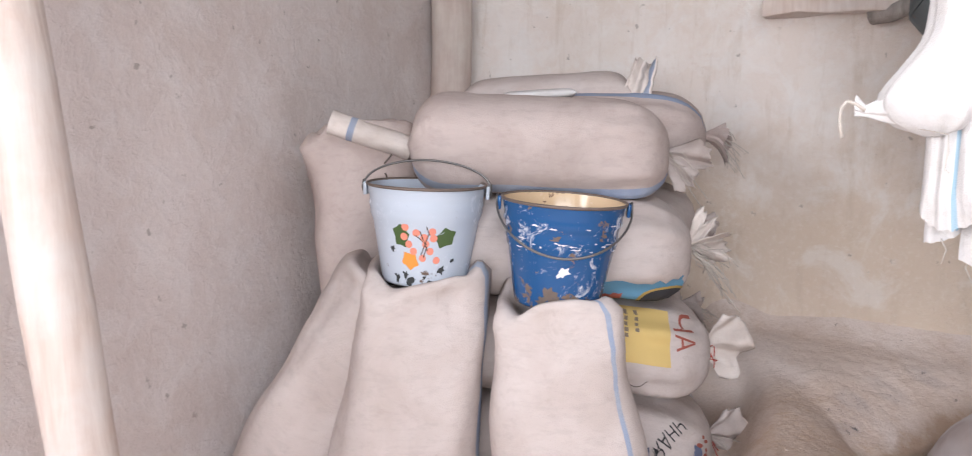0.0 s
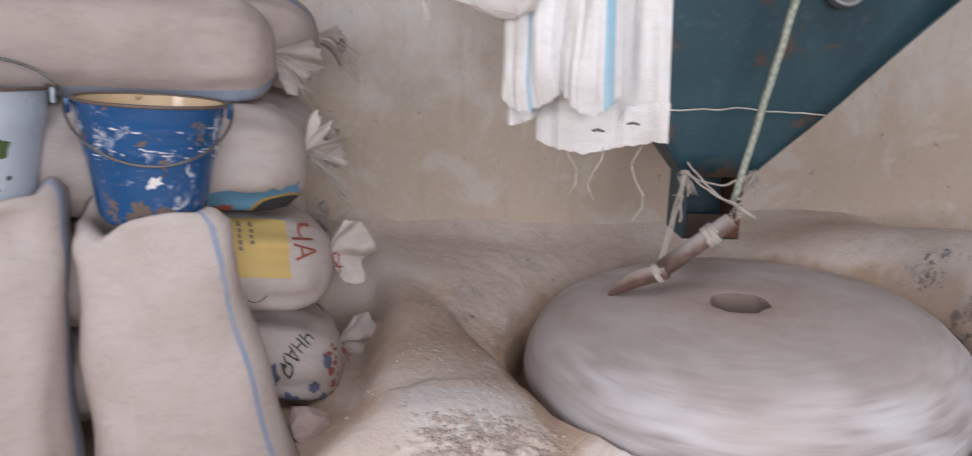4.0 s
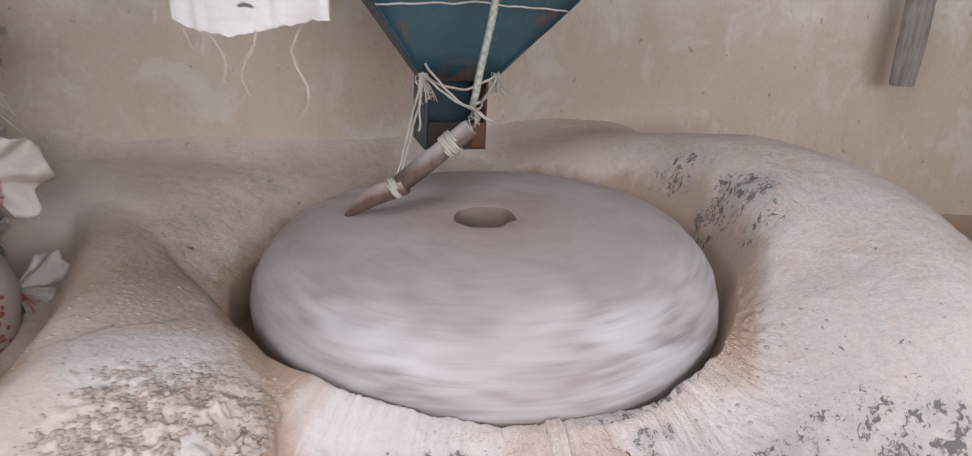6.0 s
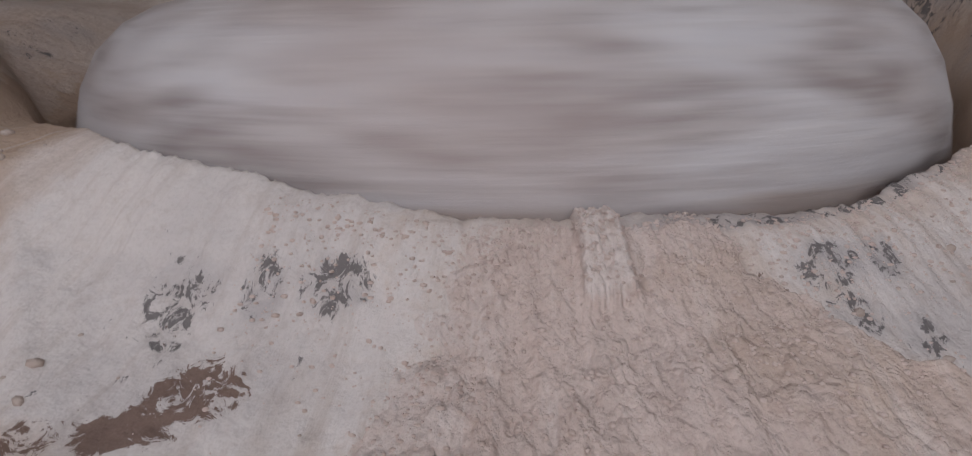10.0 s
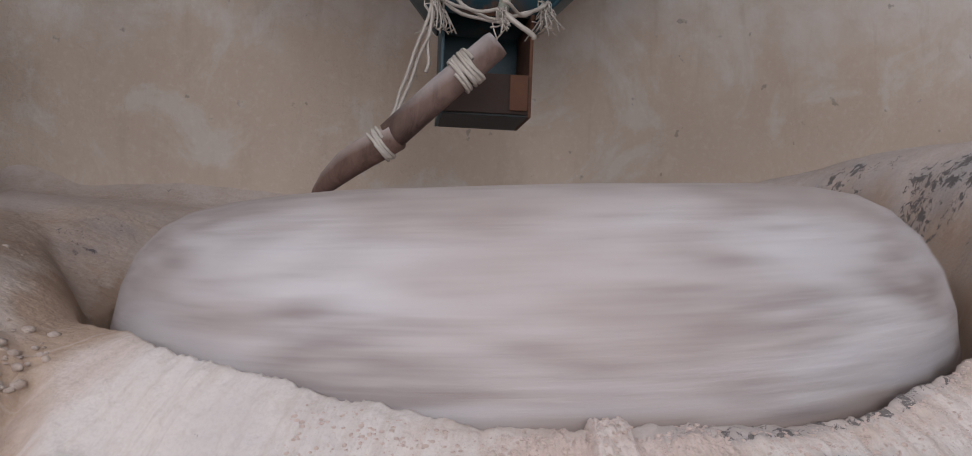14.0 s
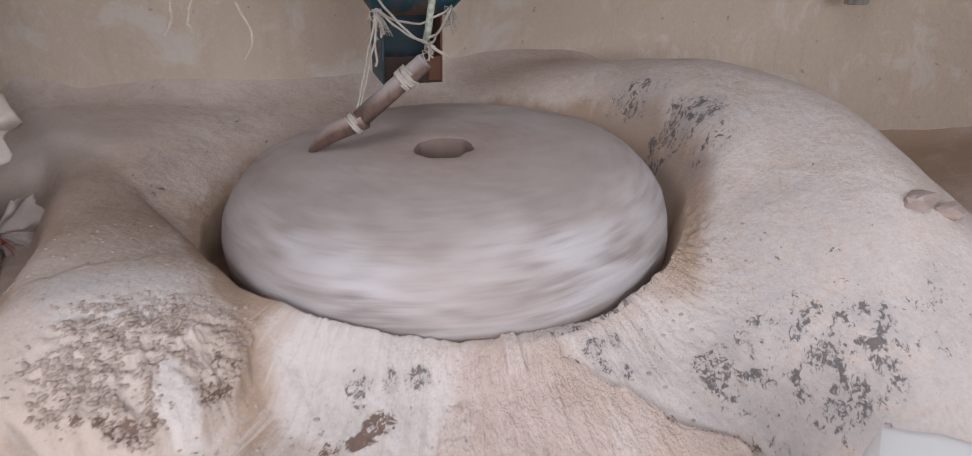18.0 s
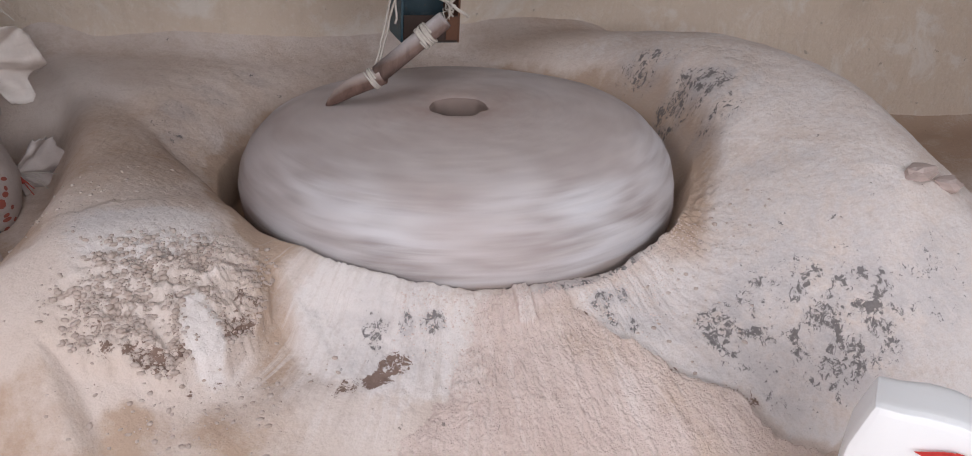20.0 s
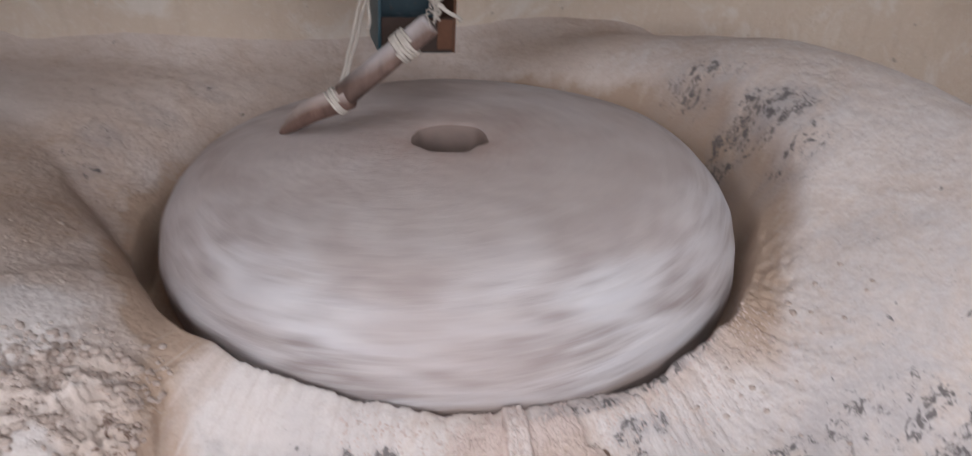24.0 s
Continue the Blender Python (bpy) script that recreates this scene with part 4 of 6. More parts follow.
# ---- millstone ----
def stone_wob(r, z, a):
    p = Vector((math.cos(a), math.sin(a), z * 3))
    k = smooth01((r - 0.03) / 0.2)
    low = 0.018 * noise.noise(p * 1.3 + Vector((4, 2, 0)))
    return (r + k * (low + 0.004 * noise.noise(p * 4)) + (0.008 * noise.noise(p * 2.0) if r < 0.09 else 0),
            z + k * (0.008 * noise.noise(Vector((r * math.cos(a) * 3, r * math.sin(a) * 3, 5))) + 0.006 * noise.noise(p * 1.0)))


prof = [(0.064, -0.30), (0.066, -0.10), (0.067, -0.03), (0.069, -0.010), (0.073, -0.003), (0.082, -0.001), (0.10, 0.0), (0.14, -0.001), (0.20, -0.002), (0.27, -0.004),
        (0.34, -0.008), (0.40, -0.014), (0.445, -0.024), (0.480, -0.042), (0.510, -0.072), (0.530, -0.11), (0.541, -0.155), (0.541, -0.21), (0.532, -0.255), (0.515, -0.30)]
fine = []
for (r0, z0), (r1, z1) in zip(prof, prof[1:]):
    for k in range(3):
        fine.append((r0 + (r1 - r0) * k / 3, z0 + (z1 - z0) * k / 3))
STONE_Z = 0.675
millstone = thing("millstone", pose(SC.x, SC.y, STONE_Z), "thick round millstone dusted with flour turning in its trough", "millstone")
cut = 12
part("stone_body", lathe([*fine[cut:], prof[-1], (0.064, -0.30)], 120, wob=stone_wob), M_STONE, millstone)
part("eye", lathe(fine[:cut + 1], 120, wob=stone_wob), M_EYE, millstone, "floury eye through the middle")


# ---- sacks ----
def sack_mesh(L, W, H, tie=True, seed=0, stripe=None, droop=0.0):
    """A full sack lying along x: sewn end at 0, tied neck at L. Returns the mesh and its surface."""
    off = Vector((seed * 3.1, seed * 1.7, seed))

    def surf(u, v, lift=0.0):
        # u 0..1 along, v angle; 0 is the front (-y), 90 up
        e0 = min(1.0, u / 0.16)
        end = (1 - (1 - e0) ** 2.6) ** 0.5
        wid = 0.80 + 0.20 * end if u < 0.16 else 1.0
        hgt = 0.06 + 0.94 * end
        if tie:
            e1 = max(0.0, (u - 0.74) / 0.26)
            neck = math.sqrt(max(0.0, 1 - e1 ** 2.5))
            wid *= 0.07 + 0.93 * neck
            hgt *= 0.07 + 0.93 * neck
        else:
            e1 = max(0.0, (u - 0.84) / 0.16)
            hgt *= 0.06 + 0.94 * math.sqrt(max(0.0, 1 - e1 ** 2.2))
        c, s = math.cos(v), math.sin(v)
        p = 0.72
        y = -W / 2 * wid * math.copysign(abs(c) ** p, c)
        z = H / 2 * hgt * math.copysign(abs(s) ** p, s)
        x = L * u
        if tie and u > 0.6:
            w = smooth01((u - 0.6) / 0.36)
            k = 1 + 0.10 * w * math.sin(v * 11 + seed) * (1.15 - w)
            y, z = y * k, z * k
        q = Vector((x, y, z))
        n1 = noise.noise(q * 4.5 + off)
        n2 = noise.noise(q * 13 + off)
        rr = 1 + 0.06 * n1 + 0.022 * n2 + 0.016 * noise.noise(Vector((x * 7, y * 30, z * 30)) + off) + 0.010 * noise.noise(Vector((x * 40, y * 9, z * 9)) + off)
        y, z = y * rr, z * rr
        if z < -H * 0.40:
            z = -H * 0.40 + (z + H * 0.40) * 0.35
        q = Vector((x + 0.012 * n1, y, z))
        if lift:
            q += Vector((0, y, z)).normalized() * lift
        if droop:
            q.z -= droop * smooth01((u - 0.62) / 0.38)
        return q
    bm = bmesh.new()
    nu, nv = 44, 56

    def idx(i, j):
        if not stripe:
            return 0
        deg = (360 * (j + 0.5) / nv) % 360
        return 1 if any(a <= deg <= b for a, b in stripe) else 0
    vs = grid(bm, nu + 1, nv, lambda i, j: surf(i / nu, 2 * math.pi * j / nv), close_v=True, mat=idx)
    bm.faces.new([v for v in vs[0]])
    bm.faces.new([v for v in vs[-1]][::-1])
    return bm, surf


def tuft_mesh(length, spread, seed, flat=0.8):
    """The gathered mouth of a tied sack, a ruffled fan from the neck along x."""
    bm = bmesh.new()
    nu, nv = 14, 64

    def at(i, j):
        u, v = i / nu, 2 * math.pi * j / nv
        r = 0.014 + spread * u ** 1.2
        ruf = 1 + 0.26 * u * math.sin(v * 5 + seed) + 0.14 * u * math.sin(v * 11 + seed * 2)
        y, z = r * ruf * math.cos(v), r * ruf * flat * math.sin(v)
        x = length * u * (1 + 0.14 * math.sin(v * 3 + seed)) * (1 - 0.25 * u)
        n = noise.noise_vector(Vector((x * 14, y * 14, z * 14 + seed))) * 0.014 * u
        return (x + n.x, y + n.y, z + n.z - 0.25 * length * u * u)
    outer = grid(bm, nu + 1, nv, at, close_v=True)

    def inn(i, j):
        p = Vector(at(nu - i, j))
        return (p.x - 0.001, p.y * 0.93, p.z * 0.93)
    grid(bm, nu + 1, nv, inn, close_v=True)
    return bm


def fan_mesh(length, low, high, seed, pleats=4, ruffle=0.02, notch=(0.3, 0.35), rag=0.10):
    """The loose mouth of a tied sack spread as a crumpled fan in the xz plane, from the knot outward."""
    bm = bmesh.new()
    nu, nv = 14, 48

    def at(i, j):
        f, g = i / nu, j / nv
        a = radians(low + (high - low) * g)
        reach = length * (1 - notch[1] * math.exp(-((g - notch[0]) / 0.09) ** 2) + rag * noise.noise((g * 9, seed, 0)) + 0.5 * rag * noise.noise((g * 31, seed, 3)))
        reach *= 1 - 0.22 * (2 * g - 1) ** 2
        r = 0.010 + reach * f
        y = ruffle * f ** 1.2 * math.sin(g * pleats * 2 * math.pi + seed) + 0.022 * f * noise.noise((f * 3, g * 5, seed)) + 0.5 * ruffle * f * math.sin(g * pleats * 5 + seed * 2)
        a += 0.05 * math.sin(g * pleats * 2 * math.pi + seed + 1.2) * f
        return (r * math.cos(a), y, r * math.sin(a))
    grid(bm, nu + 1, nv + 1, at)
    bm.normal_update()
    bmesh.ops.solidify(bm, geom=bm.faces[:], thickness=0.0025)
    return bm


def ring_mesh(radius, thick, wraps, axis_x=0.0, seed=0):
    pts = []
    for i in range(18 * wraps + 1):
        a = 2 * math.pi * i / 18
        wander = 0.35 * radius * noise.noise((i * 0.11, seed, 0.5))
        rr = radius * (1 + 0.10 * noise.noise((i * 0.2, seed, 3.5)))
        pts.append((axis_x + (i / 18 - wraps / 2) * thick * 1.5 + wander, rr * math.cos(a), rr * math.sin(a)))
    return tube(pts, thick, 6)


def fringe_mesh(n, length, spread, seed, drop=0.5, r=0.0011):
    """Loose strings from a point along x, falling."""
    bm = bmesh.new()
    rnd = random.Random(seed)
    for _ in range(n):
        d = Vector((1, rnd.uniform(-spread, spread), rnd.uniform(-spread, spread * 0.6)))
        ln = length * rnd.uniform(0.5, 1.15)
        pts = []
        w = Vector((rnd.uniform(-1, 1), rnd.uniform(-1, 1), rnd.uniform(-1, 1))) * 0.012
        for i in range(7):
            u = i / 6
            p = d * (ln * u) + Vector((0, 0, -drop * ln * u * u)) + w * math.sin(u * 7)
            pts.append(p)
        tube(pts, r, 4, bm)
    return bm


def lying_sack(m, L, W, H, label, seed, cloth, stripe=None, tuft=(0.09, 0.06), tie_mat=None, fringe=0, group="stack of sacks", stripe_mat=None, droop=0.0, fan=None, mouth=None):
    sk = thing("sack", m, label, "sack", group)
    bm, surf = sack_mesh(L, W, H, bool(tuft), seed, stripe=stripe, droop=droop)
    part("body", bm, [cloth, stripe_mat or M_BLUE_STRIPE], sk)
    if tuft:
        tf = part("gathered_mouth", fan_mesh(*fan) if fan else tuft_mesh(tuft[0], tuft[1], seed), mouth or cloth, sk)
        tf.location = (L * 0.985, 0, -droop)
        tr = part("tie_string", ring_mesh(0.024, 0.003, 3, 0, seed), tie_mat or M_STRING, sk, "string tied round the neck")
        tr.location = (L * 0.985, 0, -droop)
    if tie_mat is M_RED_STRING:
        te = tagged(part("tie_end", fringe_mesh(4, 0.032, 0.8, seed + 30, 0.8, 0.0014), M_RED_STRING, sk, "loose red ends of the tie"), kind="stuff")
        te.location = (L * 0.985, -0.022, -droop)
    if fringe:
        fr = tagged(part("string_fringe", fringe_mesh(fringe, 0.10, 0.9, seed), M_STRING, sk, "frayed loose strings"), kind="stuff")
        fr.location = (L * 1.0, 0, -droop)
    return sk, surf


def decal(name, outline, surf_fn, material, parent, label="", grid_n=0):
    """A print laid on a curved surface: outline points in the surface's own two coordinates."""
    bm = bmesh.new()
    vs = [bm.verts.new((x, y, 0)) for x, y in outline]
    bm.faces.new(vs)
    if grid_n:
        bmesh.ops.triangulate(bm, faces=bm.faces[:])
        bmesh.ops.subdivide_edges(bm, edges=bm.edges[:], cuts=grid_n, use_grid_fill=True)
    for v in bm.verts:
        v.co = surf_fn(v.co.x, v.co.y)
    return part(name, bm, material, parent, label)


def letters(text, size, surf_fn, material, parent, turn=0.0, at=(0, 0)):
    """Letters laid on a curved surface."""
    cu = bpy.data.curves.new("letters", "FONT")
    cu.body, cu.size, cu.align_x, cu.align_y = text, size, "CENTER", "CENTER"
    tmp = bpy.data.objects.new("letters", cu)
    me = bpy.data.meshes.new_from_object(tmp)
    bpy.data.objects.remove(tmp)
    bm = bmesh.new()
    bm.from_mesh(me)
    bpy.data.meshes.remove(me)
    bmesh.ops.triangulate(bm, faces=bm.faces[:])
    bmesh.ops.subdivide_edges(bm, edges=[e for e in bm.edges if e.calc_length() > size * 0.12], cuts=3, use_grid_fill=False)
    c, s = math.cos(turn), math.sin(turn)
    for v in bm.verts:
        x, y = v.co.x * c - v.co.y * s + at[0], v.co.x * s + v.co.y * c + at[1]
        v.co = surf_fn(x, y)
    return part("lettering", bm, material, parent, "printed letters")


def patch(name, x0, y0, x1, y1, surf_fn, material, parent, label="", n=14, ragged=0.0):
    bm = bmesh.new()

    def at(i, j):
        x, y = x0 + (x1 - x0) * i / n, y0 + (y1 - y0) * j / n
        if ragged:
            if i in (0, n):
                x += ragged * noise.noise((y * 60, i, 1))
            if j in (0, n):
                y += ragged * noise.noise((x * 60, j, 2))
        return surf_fn(x, y)
    grid(bm, n + 1, n + 1, at)
    return part(name, bm, material, parent, label)

# the stack: front column of four, from the bench upward
STACK_Y = 1.99


def front_of(surf, L, H, lift=0.0016):
    """Print coordinates (along, up from the middle) to the front of a sack."""
    def fn(x, y):
        v = math.asin(max(-0.98, min(0.98, y / (H * 0.52))))
        return surf(x / L, v, lift)
    return fn


M_PAINT = plain_material("white_splash", (0.72, 0.72, 0.74), 0.5, 0, 0.2)
M_SMUDGE = plain_material("smudged_blue_print", (0.13, 0.15, 0.24), 0.8, 0, 0.7, 45)
s1, f1 = lying_sack(pose(-0.10, STACK_Y + 0.02, 0.555, 0, 0, -3), 0.71, 0.46, 0.25, "full flour sack with blue printed letters under the stack", 1, M_SACK, tuft=(0.10, 0.055), tie_mat=M_RED_STRING, fringe=10, droop=0.06, fan=(0.115, -75, 62, 5, 3, 0.03, (0.5, 0.25), 0.22), mouth=M_SACK)
s2, f2 = lying_sack(pose(-0.10, STACK_Y - 0.02, 0.785, 0, 0, -4), 0.675, 0.46, 0.245, "full flour sack with a yellow printed panel and red letters", 2, M_SACK, tuft=(0.13, 0.075), tie_mat=M_RED_STRING, droop=0.025, fan=(0.118, -60, 64, 2, 2.5, 0.016, (0.33, 0.22), 0.10), mouth=M_BOW)
s3, f3 = lying_sack(pose(-0.16, STACK_Y - 0.01, 1.025, 0, 0, -2), 0.685, 0.46, 0.265, "full white sack with a blue and black printed corner", 3, M_SACK, tuft=(0.085, 0.055), fringe=46, droop=0.015, fan=(0.105, -30, 72, 7, 3, 0.024, (0.6, 0.35), 0.4), mouth=M_BOW)
s4, f4 = lying_sack(pose(-0.19, STACK_Y + 0.01, 1.275, 0, 2, 2), 0.655, 0.46, 0.265, "full brownish sack with a blue stripe along its side", 4, M_SACK_PINK, stripe=[(312, 326)], tuft=(0.12, 0.045), fringe=14, fan=(0.13, -62, 18, 4, 2.5, 0.02, (0.4, 0.2), 0.25), mouth=M_SACK)
fn2 = front_of(f2, 0.675, 0.245)
patch("yellow_panel", 0.38, 0.0, 0.556, 0.112, fn2, M_YELLOW, s2, "yellow printed panel")
letters("ЧА", 0.066, lambda x, y: f2(x / 0.675, math.asin(max(-0.98, min(0.98, y / 0.127))), 0.003), M_RED_INK, s2, -1.42, (0.585, 0.072))
for k in range(2):
    for q in range(5 - k):
        y1 = 0.106 - 0.013 * q
        patch("print_bar", 0.448 + 0.026 * k, y1 - 0.009, 0.457 + 0.026 * k, y1, lambda x, y: f2(x / 0.675, math.asin(y / 0.127), 0.003), M_FADED, s2, n=3, ragged=0.003)
part("pencil_line", tube([f2((0.46 + 0.0035 * k) / 0.675, math.asin(max(-0.98, (-0.030 - 0.022 * math.sin(math.pi * (0.25 + 0.06 * k))) / 0.127)), 0.002) for k in range(13)], 0.0009, 5), M_TWIG, s2, "thin curved pencil line")
fn1 = front_of(f1, 0.71, 0.25)
for k, (px, py, pr) in enumerate(((0.475, 0.0, 0.022), (0.50, -0.02, 0.018), (0.545, -0.075, 0.020), (0.565, -0.085, 0.016), (0.60, -0.03, 0.014), (0.635, 0.02, 0.013), (0.62, -0.06, 0.010))):
    decal("blue_print", [(px + pr * (1 + 0.6 * noise.noise((q * 0.7, k, 0.3))) * math.cos(q * 0.35), py + 1.3 * pr * (1 + 0.6 * noise.noise((q * 0.7, k, 0.3))) * math.sin(q * 0.35)) for q in range(18)], lambda x, y: f1(x / 0.71, math.asin(max(-0.98, min(0.98, y / 0.13))), 0.0022), M_SMUDGE, s1, "smudged blue print", 1)
for k in range(12):
    px, py = 0.655 + 0.012 * math.sin(k * 2.3), 0.062 - 0.0125 * k
    decal("red_speckle", [(px + (0.004 + 0.003 * (k % 3)) * math.cos(q * 0.63), py + 0.006 * math.sin(q * 0.63)) for q in range(10)], lambda x, y: f1(x / 0.71, math.asin(max(-0.98, min(0.98, y / 0.13))), 0.003), M_RED_INK, s1)
letters("ЧНАЯ", 0.041, lambda x, y: f1(x / 0.71, math.asin(max(-0.98, min(0.98, y / 0.13))), 0.003), M_BLACK_INK, s1, -2.25, (0.560, 0.040))
fn3 = front_of(f3, 0.685, 0.265)
patch("blue_print", 0.40, -0.124, 0.645, -0.042, fn3, M_SKY_INK, s3, "light blue print", ragged=0.02)
decal("gold_rim", [(0.585 + 0.062 * math.cos(0.3 * k), -0.098 + 0.040 * math.sin(0.3 * k)) for k in range(21)], lambda x, y: f3(x / 0.685, math.asin(max(-0.98, min(0.98, y / 0.138))), 0.0035), M_GOLD, s3, "gold printed rim", 3)
decal("black_print", [(0.585 + 0.056 * math.cos(0.3 * k), -0.098 + 0.034 * math.sin(0.3 * k)) for k in range(21)], lambda x, y: f3(x / 0.685, math.asin(max(-0.98, min(0.98, y / 0.138))), 0.005), M_BLACK_INK, s3, "black printed emblem", 3)
patch("white_print", 0.548, -0.104, 0.572, -0.096, lambda x, y: f3(x / 0.685, math.asin(max(-0.98, min(0.98, y / 0.138))), 0.007), M_PAINT, s3, "white printed stroke", n=4, ragged=0.006)
patch("red_print", 0.40, -0.120, 0.49, -0.080, lambda x, y: f3(x / 0.685, math.asin(max(-0.98, min(0.98, y / 0.138))), 0.003), M_RED_INK, s3, "red print", ragged=0.02)

# the back column against the wall
for k, (zz, sd, cl) in enumerate(((0.555, 11, M_SACK), (0.79, 12, M_SACK), (1.03, 13, M_SACK), (1.29, 14, M_SACK_PINK))):
    lying_sack(pose(-0.12 + 0.02 * k, 2.44 - 0.01 * k, zz, 0, 0, -16), 0.72, 0.40, 0.25, "full sack laid behind the front stack against the wall", sd, cl, tuft=(0.09, 0.05), fringe=22 if k in (1, 3) else 0,
               stripe=[(60, 70)] if k == 3 else None)
lying_sack(pose(-0.05, 2.44, 1.375, 0, -4, -10), 0.50, 0.32, 0.15, "brownish sack with a blue stripe on top of the stack", 15, M_SACK, stripe=[(326, 338)], tuft=None, stripe_mat=M_BLUE_STRIPE)
lying_sack(pose(0.05, 2.22, 1.395, 0, -4, -4), 0.20, 0.14, 0.03, "flat empty white sack with blue stripes lying on the stack", 16, M_SACK_WHITE, tuft=None, stripe=[(80, 92)])


flap = thing("folded_cloth", pose(-0.385, 1.92, 1.325, 0, 18, 4), "rolled white sack mouth with a blue stripe on the corner sack", "sack cloth")
bm = bmesh.new()
grid(bm, 14, 20, lambda i, j: ((0.21 * i / 13), (0.030 + 0.004 * j / 19) * (0.55 + 0.45 * i / 13) * 1.8 * math.cos(0.36 * j), 0.030 * math.sin(0.36 * j) + 0.004 * noise.noise((i * 0.4, j * 0.4, 0)) - (0.02 if j > 17 else 0)),
     mat=lambda i, j: 1 if i in (3,) else 0)
part("roll", bm, [M_BOW, M_BLUE_STRIPE], flap)


# ---- standing sacks ----
def standing_sack(m, W, D, H, label, seed, cloth, dish=0.0, rim=0.0, stripe=None, bulge=0.06, taper=0.0, stripe_mat=None, shear=0.0):
    sk = thing("standing_sack", m, label, "sack", "standing sacks")
    bm = bmesh.new()
    nu, nv = 46, 60
    off = Vector((seed * 2.3, seed, 0))

    def at(i, j):
        u, v = i / nu, 2 * math.pi * j / nv
        c, s = math.cos(v), math.sin(v)
        p = 0.62
        x, y = math.copysign(abs(c) ** p, c), math.copysign(abs(s) ** p, s)
        if u <= 0.78:
            h = u / 0.78
            k = (0.90 + bulge * math.sin(math.pi * min(1, h * 1.1)) + 0.06 * smooth01(h * 6)) * (1 - taper * h)
            z = H * h
            fold = 0.018 * math.sin(v * 3 + seed) * smooth01((h - 0.75) / 0.25)
            z += rim * smooth01((h - 0.7) / 0.3) * (0.5 + 0.5 * math.sin(v * 2 + seed * 1.3)) + 0.2 * rim * math.sin(v * 5 + seed)
            q = Vector((x * W / 2 * k, y * D / 2 * k, z))
            n = noise.noise(q * 5 + off) * 0.014 + noise.noise(Vector((q.x * 16, q.y * 16, q.z * 5)) + off) * 0.010 + noise.noise(Vector((q.x * 9, q.y * 9, q.z * 28)) + off) * 0.005 * smooth01((h - 0.5) * 2)
            q += Vector((x, y, 0)) * (n + fold) + Vector((shear * z, 0, 0))
            return q
        h = (u - 0.78) / 0.22
        k = (0.96 * (1 - taper)) * (1 - h * 0.99)
        z = H + rim * (0.5 + 0.5 * math.sin(v * 2 + seed * 1.3)) * (1 - smooth01(h * 2.2)) + 0.2 * rim * math.sin(v * 5 + seed) * (1 - smooth01(h * 2)) + 0.012 * math.sin(math.pi * min(1, h * 3)) - dish * smooth01(h * 1.8)
        q = Vector((x * W / 2 * k, y * D / 2 * k, z))
        return q + Vector((shear * z, 0, 0.006 * noise.noise(q * 14 + off) * (1 - h)))

    def idx(i, j):
        deg = 360 * (j + 0.5) / nv
        return 1 if stripe and any(a <= deg <= b for a, b in stripe) else 0
    cut = int(nu * 0.73)
    vs = grid(bm, cut + 1, nv, at, close_v=True, mat=idx)
    bm.faces.new(vs[0][::-1])
    part("body", bm, [cloth, stripe_mat or M_BLUE_STRIPE], sk)
    bm = bmesh.new()
    grid(bm, nu + 1 - cut, nv, lambda i, j: at(i + cut, j), close_v=True, mat=idx)
    part("mouth", bm, [cloth, stripe_mat or M_BLUE_STRIPE], sk, "folded-in mouth of the sack")
    return sk


standing_sack(pose(-0.225, 1.74, 0.20, 0, 0, 4), 0.43, 0.40, 0.765, "tall full white flour sack standing with an enamel bucket on it", 21, M_SACK, dish=0.01, rim=0.042, taper=0.36, shear=0.11, bulge=0.03, stripe=[(336, 346)])
standing_sack(pose(0.240, 1.655, 0.20, 0, 0, -4), 0.46, 0.40, 0.722, "tall full white sack with a blue stripe under a bucket", 22, M_SACK, dish=0.01, rim=0.045, taper=0.42, shear=-0.115, bulge=0.02, stripe=[(306, 313)])
pen_sack = standing_sack(pose(-0.225, 2.06, 0.42, 0, -7, 14), 0.31, 0.26, 0.88, "brownish full sack with pen marks leaning in the corner", 23, M_SACK_PINK, rim=0.03, taper=0.05)
standing_sack(pose(-0.63, 1.83, 0.26, 0, 30, 0), 0.24, 0.30, 0.80, "smooth full sack leaning against the wall", 24, M_SACK, rim=0.0, taper=0.02)


for k, (mx, mz, mw) in enumerate(((-0.242, 1.235, 0.030), (-0.248, 1.195, 0.012), (-0.236, 1.165, 0.035), (-0.240, 1.135, 0.030), (-0.243, 1.10, 0.028), (-0.238, 1.065, 0.022))):
    mk = part("pen_mark", box((mw, 0.0015, 0.0045), (0, 0, 0), 0.0005), M_TWIG, pen_sack)
    mk.matrix_world = pose(mx, 1.912 + 0.004 * k, mz, 0, (-50, 70, 65, 80, 62, 75)[k], 10)
crumple = thing("folded_cloth", pose(0.42, 2.20, 1.385, 0, 0, -6), "crumpled white sack mouth with a blue edge on the stack", "sack cloth")
bm = bmesh.new()
